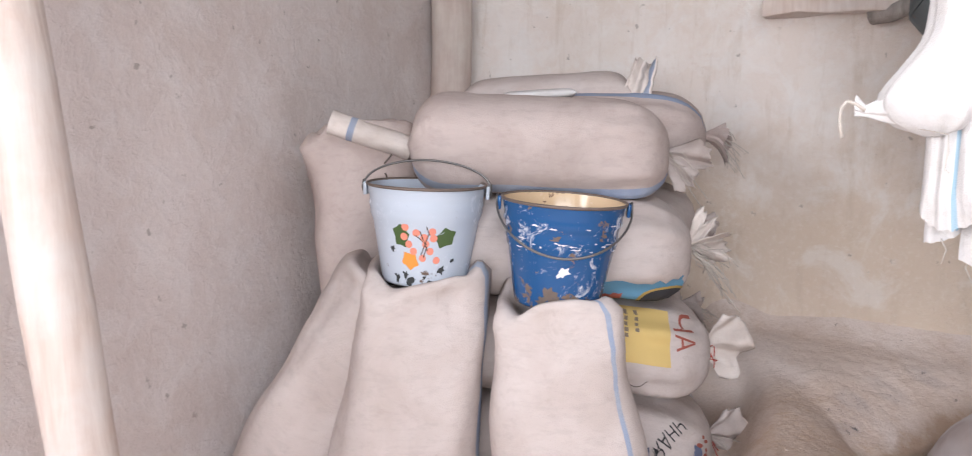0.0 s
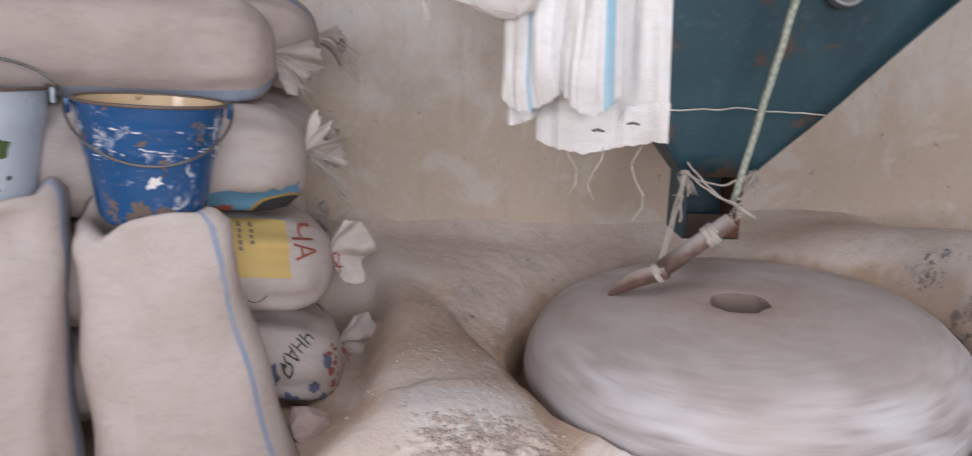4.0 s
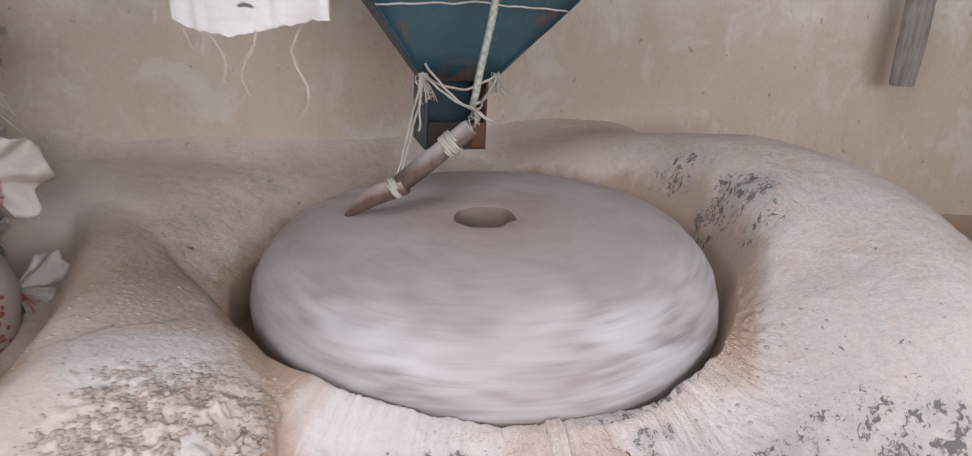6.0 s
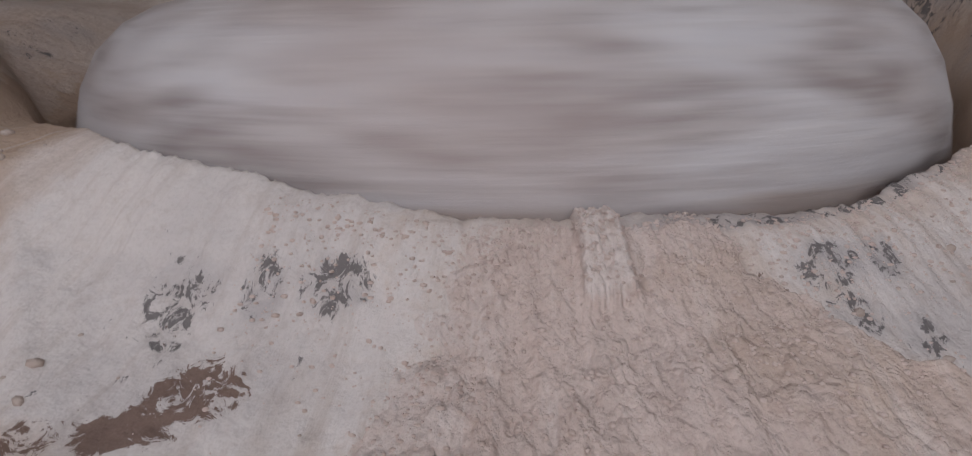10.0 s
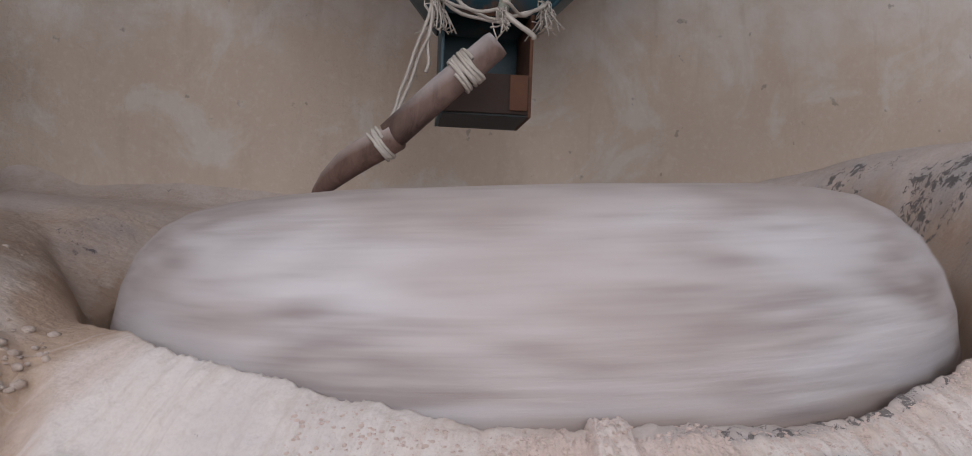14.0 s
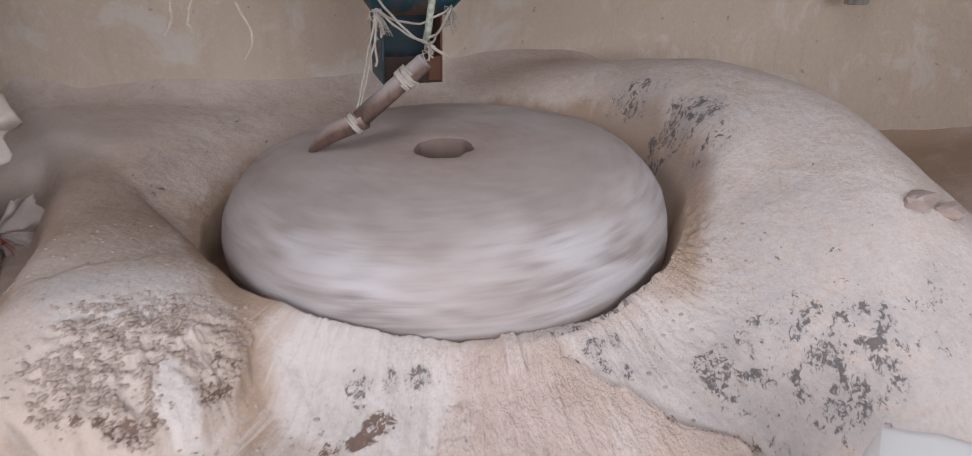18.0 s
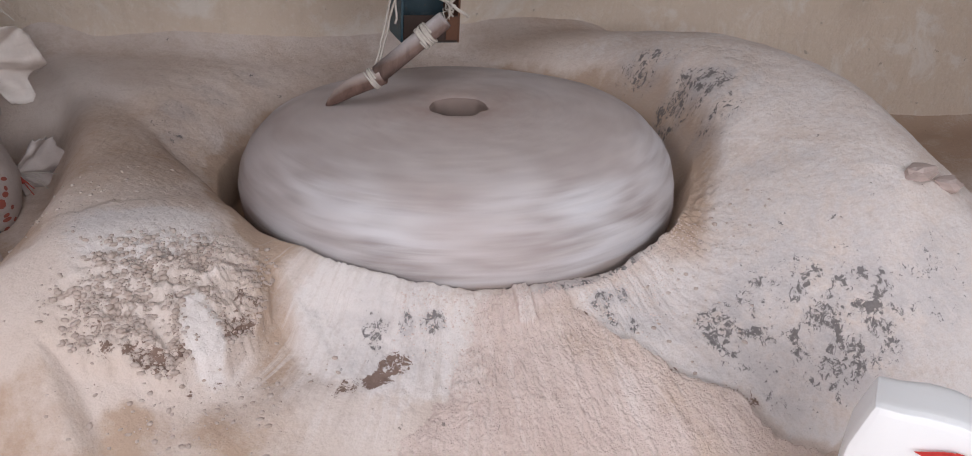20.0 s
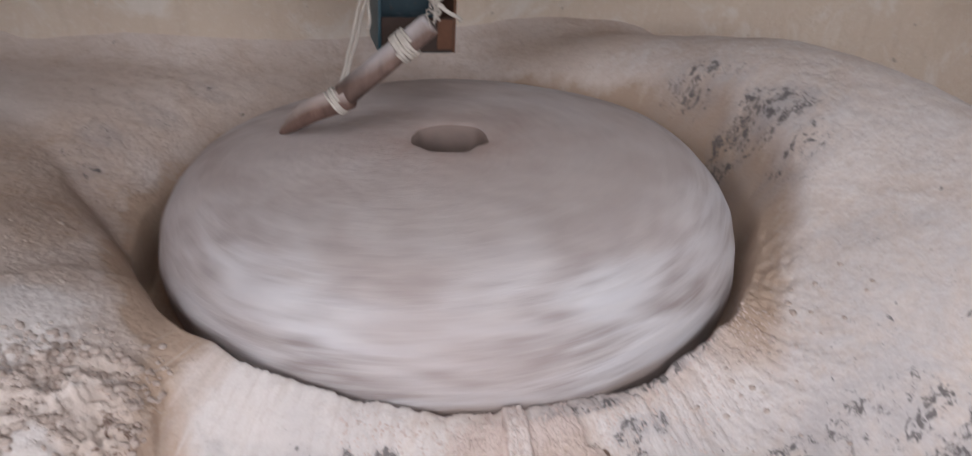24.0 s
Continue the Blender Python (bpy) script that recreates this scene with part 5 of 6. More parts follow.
grid(bm, 17, 15, lambda i, j: (0.085 * (i / 16 - 0.5) * (1 - 0.25 * j / 14) + 0.030 * j / 14 + 0.006 * noise.noise((i * 0.3, j * 0.4, 2)),
                               0.016 * math.sin(i * 0.75) * (0.4 + j / 14) + 0.03 * (j / 14) ** 2,
                               0.115 * (j / 14) * (1 + 0.10 * math.sin(i * 0.5)) + 0.010 * noise.noise((i * 0.7, j * 0.2, 5)) * j / 14),
     mat=lambda i, j: 1 if i in (12, 13) else 0)
bm.normal_update()
bmesh.ops.solidify(bm, geom=bm.faces[:], thickness=0.002)
part("fold", bm, [M_BOW, M_BLUE_STRIPE], crumple)



# ---- buckets ----
def bucket(name, m, r0, r1, h, label, outer, inner, hoop_zs, handle_up):
    bk = thing(name, m, label, "bucket", "enamel buckets")
    prof = [(0.002, 0.008), (r0 - 0.012, 0.008), (r0 - 0.004, 0.0), (r0, 0.004)]

    def rad(z):
        return r0 + (r1 - r0) * z / h
    n = 26
    for k in range(1, n + 1):
        z = h * k / n
        bead = sum(0.0035 * math.exp(-((z - hz) / 0.006) ** 2) for hz in hoop_zs)
        prof.append((rad(z) + bead, z))
    bm = lathe(prof, 64)
    part("wall", bm, outer, bk)
    prof2 = [(r1 - 0.002, h - 0.001)] + [(rad(h * k / 12) - 0.003, h * k / 12) for k in range(11, 0, -1)] + [(0.002, 0.012)]
    part("lining", lathe(prof2, 64), inner, bk, "lining of the bucket")
    bm = bmesh.new()
    pts = [(math.cos(2 * math.pi * k / 48) * (r1 + 0.001), math.sin(2 * math.pi * k / 48) * (r1 + 0.001), h) for k in range(49)]
    tube(pts, 0.0035, 8, bm, caps=False)
    part("rim", bm, M_RIM, bk, "rolled rim chipped to iron")
    for sx in (-1, 1):
        er = part("ear", box((0.008, 0.034, 0.03), (sx * (r1 + 0.006), 0, h - 0.014), 0.003), outer, bk)
        lp = bmesh.new()
        tube([(sx * (r1 + 0.012), 0.012 * math.cos(a), h - 0.008 + 0.012 * math.sin(a)) for a in [2 * math.pi * k / 16 for k in range(17)]], 0.0022, 6, lp, caps=False)
        part("ear_ring", lp, M_WIRE, er)
    pts = []
    R = r1 + 0.012
    for k in range(33):
        a = math.pi * k / 32
        x, up = R * math.cos(a), R * math.sin(a) * handle_up[1]
        if handle_up[0] == "up":
            pts.append((x, up * 0.10, h - 0.008 + up))
        else:
            pts.append((x, -(math.sin(a) ** 0.8) * (r1 * 0.93 + 0.006) , h - 0.01 - 0.095 * math.sin(a) ** 1.2))
    part("handle", tube(pts, 0.0026, 8), M_WIRE, bk, "bent wire handle")
    return bk, rad


M_RIM = plain_material("chipped_rim", (0.16, 0.12, 0.10), 0.6, 0.1, 0.6, 70)
wb, wrad = bucket("enamel_bucket", pose(-0.138, 1.742, 0.970, 0, 1.5, -5), 0.097, 0.134, 0.220,
                  "pale blue enamel bucket printed with red berries and leaves", M_WHITE_ENAMEL, M_WHITE_ENAMEL, (0.15, 0.163, 0.176), ("up", 0.42))


def on_bucket(rad, lift=0.0009):
    def fn(x, z):
        # x along the girth from the front, z up
        r = rad(z) + lift
        a = -math.pi / 2 + x / 0.12
        return Vector((r * math.cos(a), r * math.sin(a), z))
    return fn


def round_outline(cx, cy, r, n=14, rag=0.0, seed=0):
    return [(cx + (r + 1.6 * rag * noise.noise((k * 0.83 + 0.31, seed * 0.37 + 0.2, 0.4))) * math.cos(2 * math.pi * k / n), cy + (r + 1.6 * rag * noise.noise((k * 0.83 + 0.31, seed * 0.37 + 0.2, 0.4))) * math.sin(2 * math.pi * k / n)) for k in range(n)]


def leaf_outline(cx, cy, w, h, lobes, turn=0.0):
    pts = []
    for k in range(30):
        a = 2 * math.pi * k / 30
        r = 1 - 0.26 * abs(math.sin(lobes * a / 2))
        x, y = w * r * math.cos(a), h * r * math.sin(a)
        pts.append((cx + x * math.cos(turn) - y * math.sin(turn), cy + x * math.sin(turn) + y * math.cos(turn)))
    return pts


sb = on_bucket(wrad)
FX = 0.016
for bx, bz in ((-0.022, 0.137), (-0.008, 0.125), (0.012, 0.128), (-0.024, 0.115), (0.014, 0.113), (-0.018, 0.098), (0.004, 0.100), (-0.012, 0.082), (0.010, 0.083), (0.000, 0.067), (0.019, 0.062), (0.002, 0.115)):
    decal("berry", round_outline(FX - 0.004 + bx * 1.75, 0.004 + bz * 0.97, 0.0085), on_bucket(wrad, 0.0011), M_ORANGE_RED, wb)
decal("leaf", leaf_outline(FX - 0.054, 0.117, 0.021, 0.029, 5, 0.2), sb, M_GREEN, wb, "green printed leaf")
decal("leaf", leaf_outline(FX + 0.048, 0.114, 0.028, 0.023, 5, 0.5), sb, M_GREEN, wb, "green printed leaf")
decal("leaf", leaf_outline(FX - 0.034, 0.062, 0.021, 0.024, 5, 0.9), sb, M_ORANGE, wb, "orange printed leaf")
for (xa, za, xb, zb) in ((-0.01, 0.13, 0.008, 0.085), (0.01, 0.125, -0.008, 0.075), (-0.02, 0.12, 0.006, 0.10), (0.004, 0.14, 0.012, 0.12), (0.006, 0.095, -0.002, 0.07)):
    nx, nz = (zb - za), -(xb - xa)
    ln = math.hypot(nx, nz) / 0.0011
    decal("twig", [(FX + xa + nx / ln, za + nz / ln), (FX + xb + nx / ln, zb + nz / ln), (FX + xb - nx / ln, zb - nz / ln), (FX + xa - nx / ln, za - nz / ln)], on_bucket(wrad, 0.0014), M_TWIG, wb)
for k, (cx, cz, cr) in enumerate(((-0.022, 0.178, 0.005), (-0.012, 0.178, 0.003), (0.058, 0.040, 0.008), (-0.064, 0.085, 0.006), (-0.032, 0.030, 0.007), (-0.055, 0.022, 0.008), (0.018, 0.024, 0.004), (0.086, 0.06, 0.005), (-0.02, 0.012, 0.010), (0.03, 0.010, 0.008))):
    decal("chip", round_outline(cx, cz, cr, 12, cr * 0.8, k), on_bucket(wrad, 0.001), M_DARK, wb)
bb, brad = bucket("enamel_bucket", pose(0.160, 1.665, 0.938, 1, 3.0, -3), 0.094, 0.134, 0.228,
                  "dark blue enamel bucket worn and splashed with white", M_BLUE_ENAMEL, M_CREAM, (0.135, 0.150, 0.185), ("down", 1.0))
for k in range(20):
    hz = (0.150, 0.186, 0.149, 0.137)[k % 4] + 0.0045 * math.sin(k * 1.9)
    cx, cw = -0.14 + 0.014 * k + 0.012 * math.sin(k * 4.1), 0.003 + 0.008 * abs(math.sin(k * 2.7)) ** 2
    decal("scratch", [(cx + cw * math.cos(q * 0.4) * (1 + 0.5 * noise.noise((q * 0.9, k, 0.2))), hz + (0.0012 + 0.003 * noise.noise((q * 1.1, k, 1.2))) * math.sin(q * 0.4)) for q in range(16)], on_bucket(brad, 0.0046), M_PAINT, bb, grid_n=1)
decal("paint_splash", round_outline(0.002, 0.088, 0.012, 16, 0.009, 3), on_bucket(brad, 0.001), M_PAINT, bb, "white paint splash")
for k, (cx, cz, cr) in enumerate(((-0.03, 0.035, 0.017), (-0.015, 0.022, 0.013), (-0.045, 0.02, 0.012), (-0.016, 0.158, 0.009), (0.03, 0.012, 0.008))):
    decal("chip", round_outline(cx, cz, cr, 16, cr * 0.8, k + 20), on_bucket(brad, 0.0011), M_RIM, bb)

# ---- hopper, spout and shaker ----
HC = Vector((1.540, 1.645, 0.0))
HM = Matrix.Translation(HC) @ Matrix.Rotation(WA, 4, "Z")     # x along the wall, -y into the room
hopper = thing("hopper", HM, "dark teal painted sheet metal grain hopper over the stone", "hopper")
Z0, Z1, Z2 = 0.965, 1.62, 2.15
LOW = ((-0.085, -0.075), (0.085, -0.075), (0.085, 0.075), (-0.085, 0.075))
TOP = ((-0.56, -0.22), (0.70, -0.22), (0.70, 0.36), (-0.56, 0.36))


def panel(name, quad, thick=0.004):
    bm = bmesh.new()
    q = [Vector(p) for p in quad]
    nrm = (q[1] - q[0]).cross(q[3] - q[0]).normalized()

    def at(i, j):
        f, g = i / 10, j / 10
        p = q[0].lerp(q[1], f).lerp(q[3].lerp(q[2], f), g)
        return p + nrm * 0.006 * noise.noise(p * 4)
    a = grid(bm, 11, 11, at)
    bm.normal_update()
    bmesh.ops.solidify(bm, geom=bm.faces[:], thickness=thick)
    return part(name, bm, M_TEAL, hopper)


for k, nm in enumerate(("front_panel", "side_panel", "back_panel", "side_panel")):
    n2 = (k + 1) % 4
    panel(nm, ((*LOW[k], Z0), (*LOW[n2], Z0), (*TOP[n2], Z1), (*TOP[k], Z1)))
    panel("upper_" + nm, ((*TOP[k], Z1 + 0.003), (*TOP[n2], Z1 + 0.003), (*TOP[n2], Z2), (*TOP[k], Z2)))
# spout box under the hopper, open to the front
spout = thing("spout", HM, "small dark teal spout box with a rusty mouth", "spout")
for nm, size, at, mt in (("side_plate", (0.006, 0.16, 0.17), (-0.078, 0.0, 0.885), M_TEAL), ("side_plate", (0.006, 0.16, 0.17), (0.068, 0.0, 0.885), M_RUST),
                         ("back_plate", (0.14, 0.006, 0.17), (-0.005, 0.077, 0.885), M_TEAL), ("bottom_plate", (0.14, 0.16, 0.006), (-0.005, 0.0, 0.803), M_DARK),
                         ("front_plate", (0.14, 0.006, 0.065), (-0.005, -0.083, 0.836), M_SOOT)):
    part(nm, box(size, at, 0.0015), mt, spout, smooth=False)
part("rust_plate", box((0.030, 0.004, 0.058), (0.048, -0.089, 0.838), 0.001), M_RUST, spout, "rusty patch plate", smooth=False)
pipe_a, pipe_b = Vector((1.447, 1.445, 0.884)), Vector((1.230, 1.610, 0.643))
shaker = thing("shaker_rod", Matrix.Translation(pipe_a), "round floury wooden rod riding on the millstone", "wooden rod")
axis = pipe_b - pipe_a
KNEE = Vector((1.316, 1.552, 0.733)) - pipe_a
part("rod", tube([axis * 0.0, axis * 0.02, axis * 0.3, KNEE * 0.92], [0.0195, 0.0215, 0.0225, 0.0225], 18), M_PIPE, shaker)
tip = Vector((1.246, 1.653, 0.652)) - pipe_a
bm = tube([KNEE.lerp(tip, f) + Vector((0, 0, 0.010 * math.sin(math.pi * f))) for f in (-0.22, 0.0, 0.25, 0.5, 0.75, 0.92, 1.0)], [0.021, 0.0225, 0.0235, 0.022, 0.017, 0.010, 0.004], 18)
part("tip", bm, M_TIP, shaker, "worn wedge-shaped tip of the rod")


def coil(centre, along, radius, thick, wraps, seed):
    bm = bmesh.new()
    q = along.to_track_quat("X", "Z").to_matrix()
    b2 = ring_mesh(radius, thick, wraps, 0, seed)
    for v in b2.verts:
        v.co = q @ v.co + centre
    return b2


part("rope_binding", coil(axis * 0.17, axis, 0.0255, 0.0028, 9, 3), M_STRING, shaker, "frayed string binding")
part("binding", coil(KNEE, axis, 0.0255, 0.0024, 4, 4), M_STRING, shaker, "thin string binding")


def hung(points, sag=0.0, n=14, wob=0.0, seed=0):
    pts = [Vector(p) for p in points]
    out = []
    for a, b in zip(pts, pts[1:]):
        for k in range(n):
            f = k / n
            p = a.lerp(b, f) + Vector((0, 0, -sag * 4 * f * (1 - f)))
            if wob:
                p += noise.noise_vector(p * 25 + Vector((seed, 0, 0))) * wob
            out.append(p)
    out.append(pts[-1])
    return out


M_GREEN_ROPE, _nt, _b = mat_new("green_flecked_rope")
_co = coords(_nt)
_ch = nd(_nt, "ShaderNodeTexChecker", ins={"Vector": _co, "Scale": 95.0, "Color1": (0.45, 0.50, 0.42, 1), "Color2": (0.16, 0.24, 0.19, 1)})
_nt.links.new(mix(_nt, noise_of(_nt, _co, 60), _ch.outputs[0], (0.5, 0.5, 0.42)), _b.inputs["Base Color"])
_b.inputs["Roughness"].default_value = 0.85
ROPE_A, ROPE_B = Vector((1.46, 1.46, 0.925)), Vector((1.492, 1.155, 2.20))
rope = part("rope", tube(hung((ROPE_A, ROPE_B), 0, 40, 0.002), 0.0085, 10), M_GREEN_ROPE)
tagged(rope, "taut green flecked rope holding up the spout", "rope")
strings = thing("string_tangle", Matrix.Identity(4), "tangle of pale strings tied round the spout", "string")
LT, RT = HM @ Vector((-0.095, -0.10, 0.985)), HM @ Vector((0.085, -0.10, 0.985))
KN = Vector((1.440, 1.425, 0.925))
rnd = random.Random(9)
for a, b, sg, r in ((LT, KN, 0.01, 0.0027), (LT + Vector((0.01, 0, 0.02)), KN + Vector((0.02, 0, -0.01)), 0.015, 0.003), (RT, KN, 0.012, 0.0027), (RT, KN + Vector((0, 0, 0.015)), 0.02, 0.003),
                    (LT, pipe_a + KNEE, 0.0, 0.0028), (LT + Vector((0.01, 0, 0)), pipe_a + KNEE * 0.96, 0.015, 0.003), (LT, RT, 0.035, 0.003),
                    (LT, LT + Vector((-0.02, -0.02, -0.13)), 0.0, 0.003), (KN, KN + Vector((0.05, -0.01, -0.035)), 0.0, 0.004)):
    part("string", tube(hung((a, b), sg, 12, 0.006, rnd.random() * 9), r, 6), M_STRING, strings)
for pt, n, ln in ((LT, 26, 0.06), (RT, 26, 0.05), (KN, 14, 0.03)):
    fr = tagged(part("frayed_end", fringe_mesh(n, ln, 0.55, int(pt.x * 100), 0.1, 0.0012), M_STRING, strings), kind="stuff")
    fr.matrix_world = Matrix.Translation(pt) @ Matrix.Rotation(radians(75), 4, "Y")
wz = 1.135
fq = (wz - Z0) / (Z1 - Z0)
wl, wr = [Vector(LOW[k] + (0,)).lerp(Vector(TOP[k] + (0,)), fq) + Vector((0, -0.006, wz)) for k in (0, 1)]
wire = part("wire", tube(hung((HM @ wl, HM @ (wl.lerp(wr, 0.5) + Vector((0, -0.004, 0.012))), HM @ wr), 0, 14, 0.004), 0.0022, 6), M_STRING)
tagged(wire, "pale string stretched across the hopper front", "string")


def pulley(m):
    pl = thing("pulley_wheel", m, "round grey metal wheel with slots fixed to the hopper", "wheel")
    bm = lathe([(0.006, 0.012), (0.012, 0.014), (0.014, 0.008), (0.034, 0.008), (0.036, 0.014), (0.044, 0.014), (0.046, 0.010), (0.043, 0.0), (0.046, -0.012), (0.044, -0.014), (0.005, -0.014)], 40)
    part("wheel", bm, M_ZINC, pl)
    for k in range(3):
        a0 = 2 * math.pi * k / 3
        # no opening is cut: a dark sheet on the face paints each slot's shade
        bm = bmesh.new()
        grid(bm, 2, 9, lambda i, j: ((0.018 + 0.012 * i) * math.cos(a0 + 0.09 * j), (0.018 + 0.012 * i) * math.sin(a0 + 0.09 * j), 0.0095))
        part("slot", bm, M_DARK, pl)
    return pl


fp = (1.435 - Z0) / (Z1 - Z0)
pc = HM @ (Vector((0.215, LOW[0][1] + (TOP[0][1] - LOW[0][1]) * fp - 0.022, 1.435)))
pulley(Matrix.Translation(pc) @ Matrix.Rotation(WA, 4, "Z") @ Matrix.Rotation(radians(78), 4, "X"))


# ---- hanging empty sacks ----
def hanging_sack(at, yaw, w, h, label, seed, pleats, amp, stripes=(), hem=0.05, flare=0.1, cloth=None, tuck=0.0, stitches=(0.25, 0.55, 0.85)):
    """An empty sack hung by its bottom, in soft pleats; origin at the middle of its lower hem."""
    sk = thing("hanging_sack", pose(*at, 0, 0, yaw), label, "sack", "hanging sacks")
    nu, nv = 44, 40
    off = Vector((seed * 1.7, seed * 2.1, 0))

    def at_(i, j, back=0):
        u, v = i / nu, j / nv
        spread = 1 + flare * (1 - v) - 0.25 * v
        x = (u - 0.5) * w * spread
        y = amp * (1 - 0.35 * (1 - v)) * math.sin(u * pleats * 2 * math.pi + seed + 0.7 * math.sin(v * 3 + seed)) + 0.02 * noise.noise(Vector((u * 3, v * 3, 0)) + off)
        y += amp * 0.5 * noise.noise(Vector((u * 9, v * 2.5, 4)) + off)
        z = h * v + 0.012 * math.sin(u * 5 + seed) * (1 - v) + 0.006 * noise.noise((u * 14, seed, 0)) * (1 - v)
        z += tuck * (2 * u - 1) ** 2 * (1 - v) ** 3
        edge = min(1.0, 6 * min(u, 1 - u), (0.3 + 8 * v))
        y += (0.010 + 0.3 * tuck + 0.02 * noise.noise(Vector((u * 4, v * 2, 9)) + off) ** 2) * edge * (1 if back else -1)
        return (x, y, z)

    def idx(i, j):
        u = (i + 0.5) / nu
        return 1 if any(a <= u <= b for a, b in stripes) else 0
    bm = bmesh.new()
    f = grid(bm, nu + 1, nv + 1, lambda i, j: at_(i, j), mat=idx)
    b = grid(bm, nu + 1, nv + 1, lambda i, j: at_(nu - i, j, 1), mat=lambda i, j: idx(nu - 1 - i, j))
    for j in range(nv):
        bm.faces.new((f[0][j], f[0][j + 1], b[nu][j + 1], b[nu][j]))
        bm.faces.new((f[nu][j + 1], f[nu][j], b[0][j], b[0][j + 1]))
    part("cloth", bm, [cloth or M_SACK_WHITE, M_BLUE_BRIGHT], sk)
    if hem:
        bm = bmesh.new()

        def hm(i, j):
            p = Vector(at_(i, 0)).lerp(Vector(at_(i, 2)), j / 4)
            return (p.x * 1.02, p.y - 0.004 - 0.003 * (j in (1, 2, 3)), p.z - 0.01 + hem * j / 4 * 0.6)
        grid(bm, nu + 1, 5, hm)
        part("hem", bm, cloth or M_SACK_WHITE, sk, "folded sewn hem")
        for us in stitches:
            p = Vector(at_(int(nu * us), 1))
            part("stitch", tube([(p.x, p.y - 0.009, p.z + 0.008), (p.x + 0.008, p.y - 0.011, p.z + 0.011), (p.x + 0.018, p.y - 0.009, p.z + 0.008)], 0.002, 6), M_WIRE, sk)
    for k in range(3 if hem else 0):
        p = Vector(at_(int(nu * (0.15 + 0.33 * k)), 0))
        pts = [p + Vector((0.012 * math.sin(q * 1.3 + k), 0, -0.022 * q)) for q in range(3 + 2 * (k % 3))]
        part("loose_thread", tube(pts, 0.001, 4), M_STRING, sk)
    return sk


HS = pose(0.785, 1.062, 1.145, 0, 0, -50)           # middle of the longest sack's hem


def on_pole(x, y, z):
    return tuple(HS @ Vector((x, y, z)))


hanging_sack(on_pole(0.0, 0.0, 0.0), -50, 0.200, 0.62, "empty white woven sack hanging open with a sewn hem", 3, 1.1, 0.016, flare=0.05, stitches=(0.46, 0.72))
hanging_sack(on_pole(-0.085, 0.012, 0.034), -46, 0.125, 0.58, "empty white sack with a ragged hem hanging in folds", 5, 1.2, 0.016, flare=0.08, stitches=())
hanging_sack(on_pole(0.008, 0.045, 0.055), -48, 0.16, 0.54, "empty cream sack hanging behind the others", 8, 1.6, 0.02, flare=0.05, hem=0, cloth=M_SACK)
hanging_sack(on_pole(-0.098, -0.040, 0.034), -52, 0.088, 0.58, "folded white sack with a thin blue stripe and a rounded end", 11, 0.55, 0.014, stripes=((0.46, 0.53),), flare=0.22, hem=0, tuck=0.05)
hanging_sack(on_pole(-0.012, -0.042, 0.052), -49, 0.088, 0.56, "folded cream sack edged with a blue strap", 14, 0.75, 0.013, stripes=((0.80, 0.93),), flare=0.10, hem=0, tuck=0.016)
# slack bag with a tied corner beside them
bag = thing("hanging_sack", pose(0.648, 1.105, 1.322, 0, 0, -29), "slack white sack with a tied corner hanging beside the empty sacks", "sack", "hanging sacks")
bm = bmesh.new()


def pouch(i, j):
    f, v = i / 40, 2 * math.pi * j / 48
    k = math.sqrt(max(0.0, 1 - (1 - min(1.0, f / 0.13)) ** 2.2)) * (1 + 0.10 * math.sin(math.pi * min(1, f * 1.5)) - 0.25 * f)
    c, s = math.cos(v), math.sin(v)
    x, y, z = 0.052 * k * c, 0.042 * k * s, 0.49 * f
    fold = 0.006 * math.sin(3 * v + 5 * f) * smooth01(f / 0.2) + 0.010 * noise.noise((c * 1.5, s * 1.5, f * 5)) + 0.006 * noise.noise((c * 4, s * 4, f * 3))
    drag = smooth01(1 - abs(f - 0.10) / 0.20) * smooth01((-c - 0.1) / 0.9)
    return (x + fold * c + 0.06 * f - 0.035 * drag, y + fold * s, z)


grid(bm, 41, 48, pouch, close_v=True)
part("body", bm, M_SACK_WHITE, bag)
bm = bmesh.new()
cpts = [Vector((-0.030, -0.006, 0.050)), Vector((-0.060, -0.006, 0.042)), Vector((-0.080, -0.006, 0.038)), Vector((-0.098, -0.006, 0.036)), Vector((-0.112, -0.006, 0.044))]
grid(bm, 5, 32, lambda i, j: cpts[i] + Vector((0, 0.8 * math.cos(2 * math.pi * j / 32), math.sin(2 * math.pi * j / 32))) * (0.034, 0.023, 0.014, 0.007, 0.013)[i] * (1 + (0.10 + 0.05 * i) * math.sin(2 * math.pi * j / 32 * 6)), close_v=True)
part("tied_corner", bm, M_SACK_WHITE, bag, "corner drawn out and tied")
part("tie_string", tube([(-0.098, -0.014, 0.036), (-0.110, -0.014, 0.046), (-0.122, -0.014, 0.050), (-0.130, -0.014, 0.040), (-0.131, -0.014, 0.020), (-0.126, -0.014, -0.004)], 0.003, 6), M_STRING, bag, "white string hanging from the tied corner")
part("loose_thread", tube([(-0.03, -0.02, 0.012), (0.01, -0.022, 0.004), (0.012, -0.022, -0.02), (0.009, -0.022, -0.045), (0.016, -0.022, -0.05)], 0.0008, 4), M_STRING, bag)
